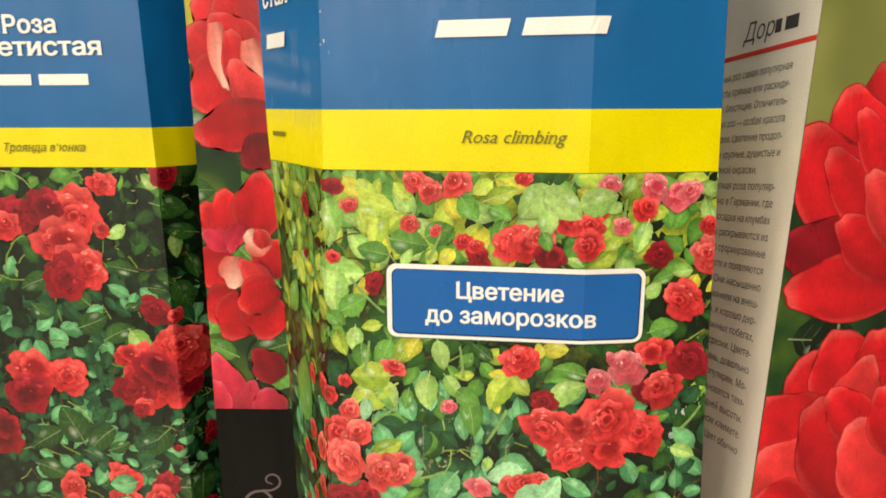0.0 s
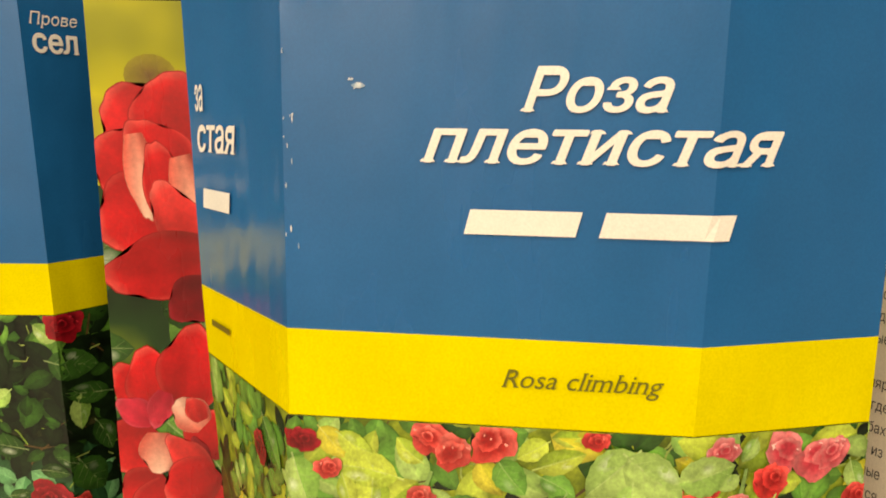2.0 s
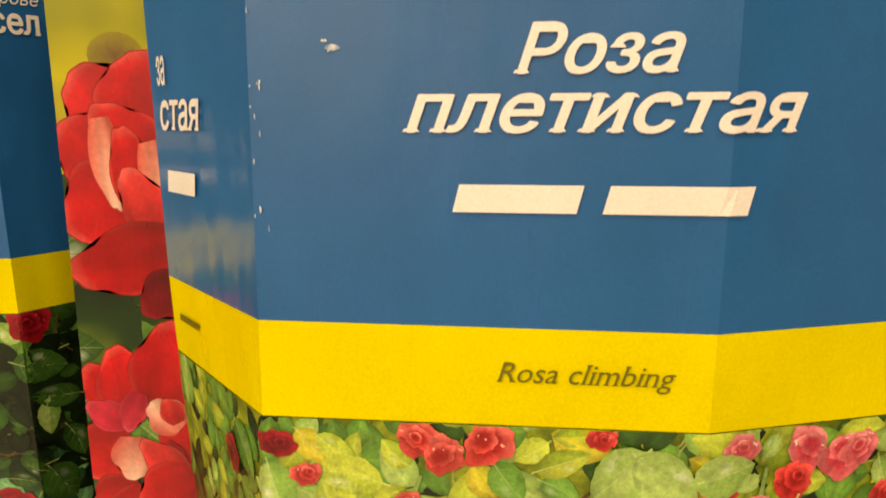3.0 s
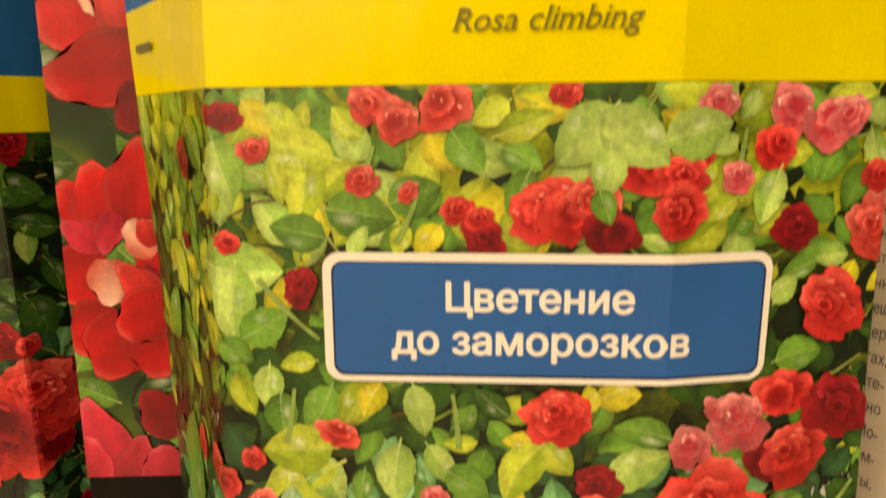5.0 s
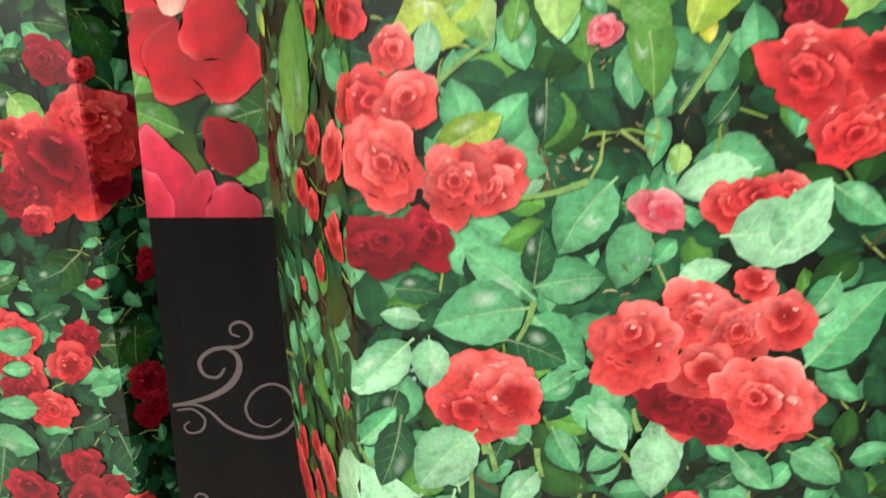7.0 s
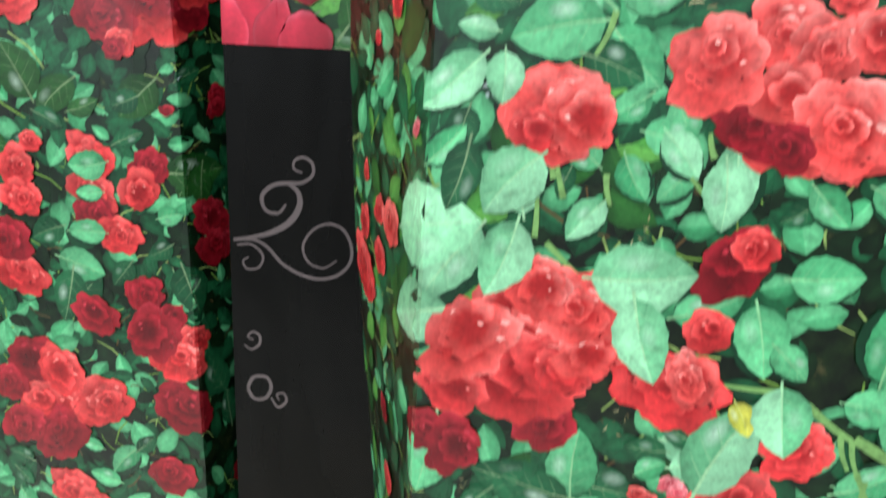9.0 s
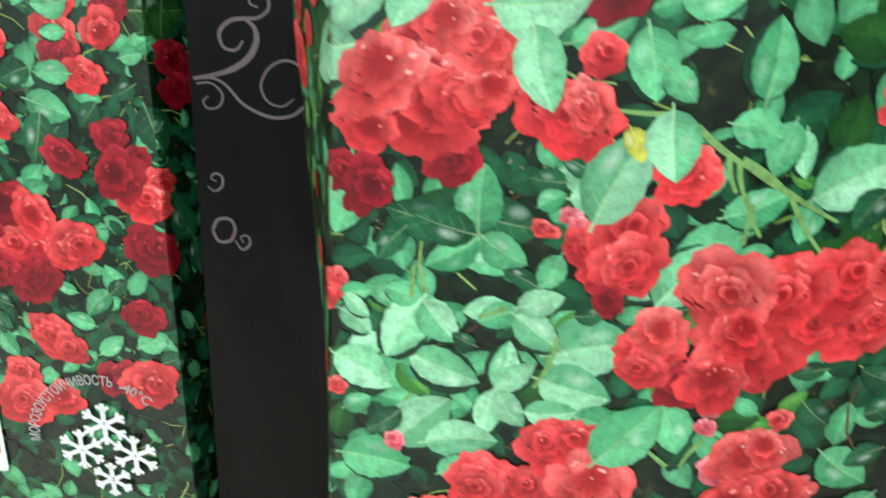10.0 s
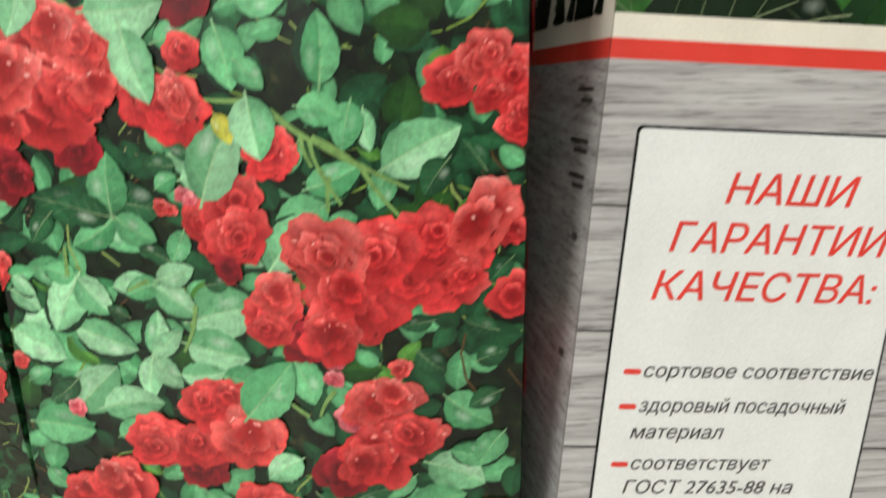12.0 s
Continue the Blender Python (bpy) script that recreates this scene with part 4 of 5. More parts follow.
PHOTO_ROSES += (
    (10.5, 29.2, 5.7, "r"), (19.1, 24.3, 4.7, "d"), (19.9, 28.9, 5.2, "r"), (22.5, 38, 5.6, "r"), (26.1, 39.9, 3.6, "r"), (29.2, 30.9, 6, "c"), (10.4, 27.5, 3.5, "r"),
    (-3.7, 16.7, 4.9, "r"), (3.6, 18, 5.6, "r"), (0.7, 21.3, 3.1, "c"), (31.7, 15.5, 5.6, "r"), (36.5, 16.6, 2.9, "r"), (29.2, 17, 3.6, "r"), (49, 36.2, 2.8, "p"),
    (53.3, 38.9, 6.2, "c"), (57.3, 46, 1.8, "c"), (56.1, 40.5, 3.6, "c"), (46.1, 48.2, 1.8, "p"), (45.7, 44.7, 1.6, "p"), (47.2, 24.5, 4.8, "d"), (53.5, 29.1, 6.1, "r"),
    (61.7, 32.4, 4.4, "c"), (59.3, 32.4, 4, "r"), (50.6, 26.8, 4.6, "r"), (76.3, 88.7, 3, "r"), (77.3, 91.1, 2.3, "r"), (77.1, 60.1, 4, "r"), (74, 13.6, 5.5, "r"),
    (76.3, 5.9, 5.7, "r"), (-14.4, 63.9, 1.6, "c"),)
PHOTO_ROSES += (
    (-14.6, 44.4, 1.5, "c"), (-4.2, 35.1, 1.6, "p"), (-13.9, 80.6, 3.5, "d"), (66.3, 96.2, 4.2, "r"), (69.6, 99.2, 3.5, "c"), (75.5, 96.6, 4.8, "r"),
    (77.8, 89.7, 3.1, "r"), (72.4, 100.4, 2.8, "c"), (72.2, 93.6, 3, "r"),)
for i, (x, y, r, ink) in enumerate(PHOTO_ROSES):
    pr = Print()
    draw_rose(pr, x / 1000, y / 1000, r / 1000 * 1.1, ROSE_KINDS[ink], 0.00054 + 0.00001 * (i % 18), rng)
    pr.lay("rose", main_surf, MAIN_CUTS, PHOTO_BOUNDS, photo)

# lettering of the front
lettering("Роза", 0.0187, 0.0388, 0.2762, 0.0060, main_surf, MAIN_CUTS, 0.0005, WHITE, front_box, 0.3, 0.014, 0.07)
lettering("плетистая", 0.0048, 0.0545, 0.2690, 0.0062, main_surf, MAIN_CUTS, 0.0005, WHITE, front_box, 0.3, 0.014, 0.07)
bars(((0.0112, 0.0268), (0.0300, 0.0474)), 0.2587, 0.0036, main_surf, MAIN_CUTS, 0.0005, WHITE, front_box)
lettering("Rosa climbing", 0.017, 0.0402, 0.2358, 0.0030, main_surf, MAIN_CUTS, 0.0005, OLIVE, front_box, 0.3, 0.0, 0.05)
# the same title runs round the fold on the narrow side
for body, lo, hi, base, cap in (("за", -0.0505, -0.0467, 0.2762, 0.006), ("стая", -0.0505, -0.0328, 0.2690, 0.0062)):
    lettering(body, lo, hi, base, cap, main_surf, (), 0.0005, WHITE, front_box, 0.2, 0.01, 0.07)
bars(((-0.0498, -0.0371),), 0.2587, 0.0036, main_surf, (), 0.0005, WHITE, front_box, 0.2)
bars(((-0.0498, -0.0404),), 0.2362, 0.0012, main_surf, (), 0.0005, OLIVE, front_box, 0.2)

badge = new("badge")
badge.parent = front_box
tagged(badge, "white-edged blue printed badge")
for nm, m_, u0, u1, v0, v1, r, h in (("badge_border", WHITE, -0.0006, 0.0592, 0.1896, 0.2076, 0.0024, 0.0008), ("badge_shadow", SHADE, 0.0006, 0.0583, 0.1904, 0.2064, 0.0016, 0.00082), ("badge_field", BADGE_BLUE, 0.0009, 0.0580, 0.1908, 0.2062, 0.0015, 0.00084)):
    p_ = Print()
    rounded(u0, u1, v0, v1, r, h, p_, (1, 1, 1))
    p_.lay(nm, main_surf, MAIN_CUTS + tuple(0.005 * k for k in range(1, 12) if k != 9), PHOTO_BOUNDS, badge, m_)
lettering("Цветение", 0.0160, 0.0407, 0.1997, 0.0040, main_surf, MAIN_CUTS, 0.0009, WHITE, badge, 0.0, 0.018)
lettering("до заморозков", 0.0086, 0.0481, 0.1937, 0.0040, main_surf, MAIN_CUTS, 0.0009, WHITE, badge, 0.0, 0.018)


def frost_badge(surf, cuts, cu, cv, radius, parent, bounds):
    """A ring of curved lettering round three snowflakes."""
    seal = new("frost_badge")
    seal.parent = parent
    tagged(seal, "white printed frost-hardiness ring with snowflakes")
    for body, a0, a1, rr in (("МОРОЗОУСТОЙЧИВОСТЬ", 184, 79, radius), ("-40°C", 74, 48, radius)):
        bm = text_bm(body, 0.0, 0.012)
        x0, x1 = min(v.co.x for v in bm.verts), max(v.co.x for v in bm.verts)
        for v in bm.verts:
            a = radians(a0 + (v.co.x - x0) / (x1 - x0) * (a1 - a0))
            rad = rr + v.co.y * 0.0046
            v.co = Vector((cu + rad * math.cos(a), cv + rad * math.sin(a), 0.0014))
        flat_to_surface(bm, surf, cuts, bounds)
        part("lettering", bm, WHITE, seal)
    for fx, fy, fr in ((0.0, 0.0075, 0.0075), (-0.0085, -0.003, 0.0075), (0.0085, -0.003, 0.0075), (0.0, -0.0135, 0.0065)):
        p2 = Print()
        for k in range(6):
            a = radians(60 * k + 30)
            tip = (cu + fx + fr * math.cos(a), cv + fy + fr * math.sin(a))
            p2.strip([(cu + fx, cv + fy), tip], [0.0016, 0.0014], (1, 1, 1), 0.0014)
            for s in (-45, 45):
                b = a + radians(s)
                m0 = (cu + fx + fr * 0.62 * math.cos(a), cv + fy + fr * 0.62 * math.sin(a))
                p2.strip([m0, (m0[0] + fr * 0.36 * math.cos(b), m0[1] + fr * 0.36 * math.sin(b))], [0.0013, 0.0011], (1, 1, 1), 0.0014)
        p2.lay("snowflake", surf, cuts, bounds, seal, WHITE)


frost_badge(main_surf, MAIN_CUTS, 0.0537, -0.0125, 0.0225, front_box, PHOTO_BOUNDS)

# scuffs on the blue field
p_ = Print()
for sx, sy, w, hgt in ((-0.0042, 0.2797, 0.0022, 0.0011), (-0.0052, 0.2806, 0.0009, 0.0005)):
    rim = [(sx + w / 2 * math.cos(a) * rng.uniform(0.6, 1.1), sy + hgt / 2 * math.sin(a) * rng.uniform(0.5, 1.2)) for a in [i * 0.42 for i in range(15)]]
    p_.fan((sx, sy), rim, (1, 1, 1), [(1, 1, 1)] * 15, 0.0003)
for k in range(12):
    sx, sy, w, hgt = -0.0153 + rng.uniform(0, 0.0016) * (k % 3), rng.uniform(0.256, 0.287), rng.uniform(0.00012, 0.0003), rng.uniform(0.0004, 0.0014)
    rim = [(sx + w / 2 * math.cos(a) * rng.uniform(0.5, 1.1), sy + hgt / 2 * math.sin(a) * rng.uniform(0.5, 1.2)) for a in [i * 0.7 for i in range(9)]]
    p_.fan((sx, sy), rim, (1, 1, 1), [(1, 1, 1)] * 9, 0.0003)
p_.lay("scuff", main_surf, MAIN_CUTS, ((U0, U1), (0.25, 0.32)), front_box, SCUFF, "white scuff through the ink")


# the far narrow side, seen only as a reflection in its neighbour
def main_side(u, v, h):
    r = main_ring(v)[3]
    d = Vector((0.0681, 0.246, v)) - r
    return r + d * (u / 0.077) + Vector((d.y, -d.x, 0)).normalized() * h


SIDE_BOUNDS = ((0.0, 0.0765), (SHELF + 0.002, 0.2293))
side_photo = panel("side_photo_print", main_side, (), SIDE_BOUNDS, 0.0001, PHOTO_BACK, front_box)
panel("side_blue_field", main_side, (), ((0.0, 0.0765), (0.2432, MAIN_TOP - 0.001)), 0.0001, BLUE, front_box)
panel("side_yellow_band", main_side, (), ((0.0, 0.0765), (0.2294, 0.2432)), 0.0001, YELLOW, front_box)
pr = Print()
fill_foliage(pr, SIDE_BOUNDS, 220, 0.006, 0.010, lambda t, u, v: garden_palette(t, u, v), rng)
for k in range(26):
    draw_rose(pr, rng.uniform(0.0, 0.07), rng.uniform(-0.05, 0.22), rng.uniform(0.005, 0.009), "red", 0.0004 + 0.0001 * (k % 6), rng)
pr.lay("foliage", main_side, (), SIDE_BOUNDS, side_photo, kind="stuff")


# ---- the second climbing-rose carton, in the row behind ----
def left_ring(z):
    y = 0.2485 + 0.045 * max(z, -0.03)
    fx = -0.083 - 0.043 * z
    return (Vector((-0.195, y + 0.004, z)), Vector((fx, y, z)), Vector((-0.0768, y + 0.02, z)))


def left_surf(u, v, h):
    a, f, e = left_ring(v)
    if u > -0.09:
        k = (u + 0.09) / 0.022
        d = e - f
        return f + d * k + Vector((d.y, -d.x, 0)).normalized() * h
    d = f - a
    return a + d * ((u - a.x) / (-0.09 - a.x)) + Vector((d.y, -d.x, 0)).normalized() * h


LEFT_CUTS, LB = (-0.09,), (-0.195, -0.068)
rear_box = thing("plant_box", "tall glossy rose carton with Ukrainian wording, standing in the back row", "carton box", "rose sapling cartons")
rings = []
for i in range(25):
    z = SHELF + (0.33 - SHELF) * i / 24
    a, f, e = left_ring(z)
    rings.append([a + Vector((0, 0.0006, 0)), f + Vector((-0.0003, 0.0006, 0)), e + Vector((-0.0006, 0.0004, 0)), Vector((-0.0775, 0.34, z)), Vector((-0.19, 0.34, z))])
loft("carton", rings, PHOTO_BACK, rear_box, "folded carton printed in dark green")
panel("blue_field", left_surf, LEFT_CUTS, (LB, (0.2365, 0.329)), 0.0001, BLUE, rear_box, "glossy blue printed field")
panel("yellow_band", left_surf, LEFT_CUTS, (LB, (0.2225, 0.2365)), 0.0001, YELLOW, rear_box, "yellow printed band")
LPHOTO = panel("photo_print", left_surf, LEFT_CUTS, (LB, (SHELF + 0.001, 0.2225)), 0.0001, PHOTO_BACK, rear_box, "printed photo of a red climbing rose bush")
LEFT_BOUNDS = (LB, (SHELF + 0.002, 0.2224))
rng = random.Random(23)
pr = Print()
# t stops at 0.68: bright leaves left out, back-row shade put into the inks
fill_foliage(pr, ((-0.16, -0.068), (0.09, 0.2224)), 600, 0.0045, 0.0085, lambda t, u, v: garden_palette(t * 0.68, u, 0.6 + v * 0.32), rng)
fill_foliage(pr, ((-0.16, -0.068), (SHELF, 0.09)), 620, 0.0045, 0.0085, lambda t, u, v: garden_palette(t * 0.68, u, v * 0.55), rng)
pr.lay("foliage", left_surf, LEFT_CUTS, LEFT_BOUNDS, LPHOTO, label="printed rose leaves", kind="stuff")
# printed roses and leaves, as on the front carton, darker inks painting back-row shade
REAR_ROSES = (
    (-144.6, 205.2, 8.4, "d"), (-124.8, 205.3, 10.4, "r"), (-135.4, 208.3, 7.1, "r"), (-129.4, 194.8, 9.7, "r"), (-121.8, 185.4, 8.6, "r"), (-129.9, 182.1, 7.8, "d"),
    (-113.4, 200.2, 3.1, "r"), (-111.4, 216.7, 4.9, "r"), (-96.4, 169.8, 5.4, "r"), (-89, 168, 2.9, "r"), (-146.5, 145.7, 8.2, "r"), (-150.3, 136.6, 7.8, "d"),
    (-133.4, 143.8, 6.8, "r"), (-131.1, 106.1, 2.8, "r"), (-106.2, 131, 2.7, "d"), (-84.3, 148.5, 7.4, "r"), (-88.2, 155.3, 8.5, "r"), (-99, 146.9, 8.5, "d"),
    (-105.1, 150.1, 7.1, "r"), (-91.8, 142.6, 9.4, "r"), (-107.5, 138.9, 6.3, "r"), (-81, 158.6, 3.9, "d"), (-161.8, 121.3, 8, "d"), (-87.8, 219.6, 4, "d"),
    (-150.7, 200.9, 6.3, "r"), (-108.1, 152, 4.9, "r"), (-86.2, 152.4, 6, "r"), (-93.3, 154.7, 6.2, "r"), (-86.3, 141.4, 5.5, "d"), (-105.3, 143.9, 4.7, "r"),)
REAR_ROSES += (
    (-103.7, 132.1, 3.4, "r"), (-79.2, 119.6, 2.7, "d"), (-92.8, 116.4, 1.8, "r"), (-135.9, 98.8, 5.2, "r"), (-135.2, 90.5, 5.3, "r"), (-141.1, 79.1, 6.4, "r"),
    (-137.5, 69.8, 7.2, "r"), (-115.4, 103.2, 5.7, "r"), (-98.8, 101.8, 4.7, "r"), (-102, 94.6, 5.1, "r"), (-114.7, 93.6, 6.4, "r"), (-115.3, 87.5, 5.6, "r"),
    (-108.5, 82.7, 5, "r"), (-82.6, 87.3, 5, "d"), (-81.1, 79.3, 5.4, "d"), (-117.9, 59.5, 5.7, "d"), (-102.7, 66.6, 4.5, "d"), (-95.9, 60, 3.9, "r"),
    (-89.9, 54.1, 4.1, "r"), (-94.4, 47.8, 6.4, "r"), (-102.5, 54.4, 7, "r"), (-136.9, 44, 6.7, "d"), (-128.7, 41.5, 6.3, "r"), (-144.5, 36.2, 5.4, "r"),
    (-134, 30.3, 8, "r"), (-130.6, 21.4, 7.4, "d"), (-141.7, 22.2, 5.6, "d"), (-123, 29.9, 5, "r"), (-116.9, 32.7, 7.5, "r"), (-94.2, 33.3, 7, "r"),)
REAR_ROSES += (
    (-128.9, 2.5, 7.3, "r"), (-123.2, -1.4, 5, "r"), (-99.3, 12.2, 5.2, "r"), (-139.9, -11.6, 5.2, "r"), (-140, -21.5, 7.4, "r"), (-107.6, -9.7, 7.4, "r"),
    (-99.2, -11.3, 7.8, "r"), (-127.4, -19.6, 6.1, "r"), (-74.7, 7.5, 3.8, "d"), (-79.3, 116.9, 3, "d"), (-71, -29.2, 3.4, "d"),)
REAR_LEAVES = (
    (-86.2, 194, 9.4, -93, "i"), (-84.3, 199, 11.3, 165, "d"), (-86.9, 177.7, 8.1, 136, "d"), (-105.5, 156.6, 9.3, -69, "d"), (-110.5, 160.9, 12.3, 22, "d"),
    (-140.3, 169, 7.5, -35, "d"), (-141.2, 179.8, 12.5, -159, "d"), (-125.1, 175.8, 11.5, 133, "d"), (-143.4, 105.6, 11.6, -22, "d"), (-144.2, 118.4, 14.1, -149, "d"),
    (-101, 118.7, 13.6, -136, "d"), (-80.9, 185, 10, -70, "d"), (-87, 208, 12.1, -15, "d"), (-108.1, 199.2, 8.2, -149, "i"), (-107.6, 185.6, 10.8, 170, "d"),
    (-85, 175.1, 11.4, -61, "d"), (-120.9, 165, 12.4, 22, "d"), (-93, 217.8, 7.2, 146, "i"), (-133.4, 124.5, 15.4, 118, "d"), (-123.1, 117.9, 13.8, -136, "d"),
    (-104.8, 171.6, 5.8, 13, "d"), (-103.1, 157.3, 11.4, -54, "i"),)
REAR_LEAVES += (
    (-116.4, 102, 6.2, 15, "C"), (-118.7, 83, 7.5, 7, "C"), (-119.8, 66.4, 13.5, 48, "s"), (-123.6, 61.4, 7.4, -63, "c"), (-94, 103.1, 4.9, 142, "d"),
    (-87.8, 99, 12.8, -128, "d"), (-94.2, 68.5, 9.8, -85, "s"), (-94.3, 88.5, 6.9, 14, "c"), (-104.6, 117.8, 8.1, -158, "s"), (-87.1, 125.2, 7.1, 25, "s"),
    (-94.3, 177.9, 7.9, -9, "d"), (-91.2, 181.1, 5.4, 153, "d"), (-115.9, 101.2, 10.1, -173, "C"), (-117.4, 82.5, 9.7, -178, "C"), (-128.8, 81.7, 9.4, -156, "s"),
    (-120.1, 72.9, 12.8, -18, "c"), (-124.6, 63.9, 15, -104, "s"), (-86.4, 100.3, 16.5, 2, "d"), (-84.9, 96.7, 10.6, -94, "d"), (-91.7, 66.1, 12.1, -132, "c"),
    (-90.2, 68.3, 13.4, -74, "s"), (-115.9, 93.5, 7.2, -176, "C"),)
REAR_LEAVES += (
    (-112.5, 14.9, 11.1, -132, "c"), (-106.2, 20.8, 7.5, 44, "s"), (-119, 8.6, 8.7, 163, "c"), (-91.4, -1.5, 8.5, 23, "s"), (-110.2, 1.3, 9.9, 42, "c"),
    (-143.4, 6.2, 6.9, -47, "s"), (-142.5, -2.3, 8.4, -57, "c"), (-143.6, 12.8, 7.3, 157, "s"), (-97.3, 4.1, 10, 30, "c"), (-104, 108.4, 8.7, 23, "s"),
    (-125.6, 112.1, 8.4, -27, "s"), (-115.7, 116.2, 8.8, 22, "d"), (-97.8, 78.9, 7.5, -151, "s"), (-108.7, 71.6, 8.7, -128, "s"), (-133.5, 105.7, 6.9, 16, "s"),
    (-83.1, 41.9, 13.8, 116, "s"), (-79.1, 29.9, 11.8, 99, "s"), (-122.3, 19.2, 7.1, 157, "c"),)
for i, (x, y, ln, deg, ink) in enumerate(REAR_LEAVES):
    pr = Print()
    draw_leaf(pr, x / 1000, y / 1000, ln / 1000 * 1.06, deg, LEAF_KINDS[ink.lower()], 0.00074 + 0.000004 * (i % 11) if ink.isupper() else 0.00034 + 0.0000024 * (i % 80), rng, True)
    pr.lay("leaf", left_surf, LEFT_CUTS, LEFT_BOUNDS, LPHOTO)
for i, (x, y, r, ink) in enumerate(REAR_ROSES):
    pr = Print()
    # every third bloom dark, for the shade painted on this carton
    draw_rose(pr, x / 1000, y / 1000, r / 1000 * 1.1, "dark" if i % 3 == 2 else ROSE_KINDS[ink], 0.00054 + 0.00001 * (i % 18), rng)
    pr.lay("rose", left_surf, LEFT_CUTS, LEFT_BOUNDS, LPHOTO)
lettering("Роза", -0.1425, -0.1214, 0.2692, 0.0062, left_surf, LEFT_CUTS, 0.0005, WHITE, rear_box, 0.0, 0.018, 0.07)
lettering("плетистая", -0.1575, -0.105, 0.2616, 0.0062, left_surf, LEFT_CUTS, 0.0005, WHITE, rear_box, 0.0, 0.018, 0.07)
bars(((-0.150, -0.1335), (-0.1305, -0.1117)), 0.2513, 0.0038, left_surf, LEFT_CUTS, 0.0005, WHITE, rear_box, 0.0)
lettering("Троянда в`юнка", -0.1472, -0.1158, 0.2282, 0.0030, left_surf, LEFT_CUTS, 0.0005, OLIVE, rear_box, 0.3, 0.0, 0.05)
lettering("Прове", -0.0885, -0.079, 0.2985, 0.0032, left_surf, (), 0.0005, WHITE, rear_box, 0.2, 0.0, 0.05)
lettering("сел", -0.0882, -0.079, 0.2915, 0.0062, left_surf, (), 0.0005, WHITE, rear_box, 0.0, 0.018, 0.07)
frost_badge(left_surf, LEFT_CUTS, -0.1155, -0.034, 0.0215, rear_box, LEFT_BOUNDS)
p_ = Print()
rounded(-0.174, -0.1500, -0.05, -0.012, 0.002, 0.0012, p_, (1, 1, 1))
p_.lay("sticker", left_surf, LEFT_CUTS, LEFT_BOUNDS, rear_box, WHITE, "white price sticker")
p_ = Print()
rounded(-0.167, -0.1515, -0.043, -0.036, 0.001, 0.0013, p_, (1, 1, 1))
p_.lay("sticker_mark", left_surf, LEFT_CUTS, LEFT_BOUNDS, rear_box, RED_INK)


# ---- the dark carton behind, with two large roses ----
def dark_surf(u, v, h):
    return Vector((u, 0.252 - h, v))


dark_box = thing("plant_box", "black carton with large red roses and mauve scrolls behind another", "carton box", "rose sapling cartons")
slab("carton", (-0.0755, 0.252, SHELF), (0.012, 0.335, 0.3033), BLACK, dark_box, "black printed carton", 0.0008)
DB = ((-0.0752, 0.0117), (0.1335, 0.3028))
n = Nodes("blurred_garden_ink")
soft_g = n.ramp(n.noise(28, 2, 0.4), [(0.25, srgb(92, 104, 20)), (0.45, srgb(150, 152, 24)), (0.6, srgb(196, 190, 36)), (0.8, srgb(120, 96, 60))])
GARDEN_BLUR = n.done(soft_g, 0.3, coat=0.2)
DPHOTO = panel("photo_print", dark_surf, (), DB, 0.0001, GARDEN_DARK, dark_box, "printed photo of two large red roses")
panel("blurred_garden", dark_surf, (), ((-0.0752, 0.0117), (0.258, 0.3028)), 0.00011, GARDEN_BLUR, DPHOTO)
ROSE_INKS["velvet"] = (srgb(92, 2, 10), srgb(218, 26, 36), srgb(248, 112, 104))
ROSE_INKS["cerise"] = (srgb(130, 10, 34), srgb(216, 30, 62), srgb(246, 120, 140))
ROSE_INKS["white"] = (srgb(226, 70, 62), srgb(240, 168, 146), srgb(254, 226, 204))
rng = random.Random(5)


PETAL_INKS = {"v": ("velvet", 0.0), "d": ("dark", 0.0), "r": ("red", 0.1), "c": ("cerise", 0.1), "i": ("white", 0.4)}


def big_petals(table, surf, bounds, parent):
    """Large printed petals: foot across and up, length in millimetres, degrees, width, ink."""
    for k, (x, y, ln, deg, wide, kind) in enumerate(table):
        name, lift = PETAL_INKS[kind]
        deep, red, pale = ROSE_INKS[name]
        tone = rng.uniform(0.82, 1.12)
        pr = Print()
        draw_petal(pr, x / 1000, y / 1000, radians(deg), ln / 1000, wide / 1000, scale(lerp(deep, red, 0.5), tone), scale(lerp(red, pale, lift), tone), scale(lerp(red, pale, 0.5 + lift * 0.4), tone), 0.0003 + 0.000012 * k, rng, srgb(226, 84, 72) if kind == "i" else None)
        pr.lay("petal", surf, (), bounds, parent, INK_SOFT)


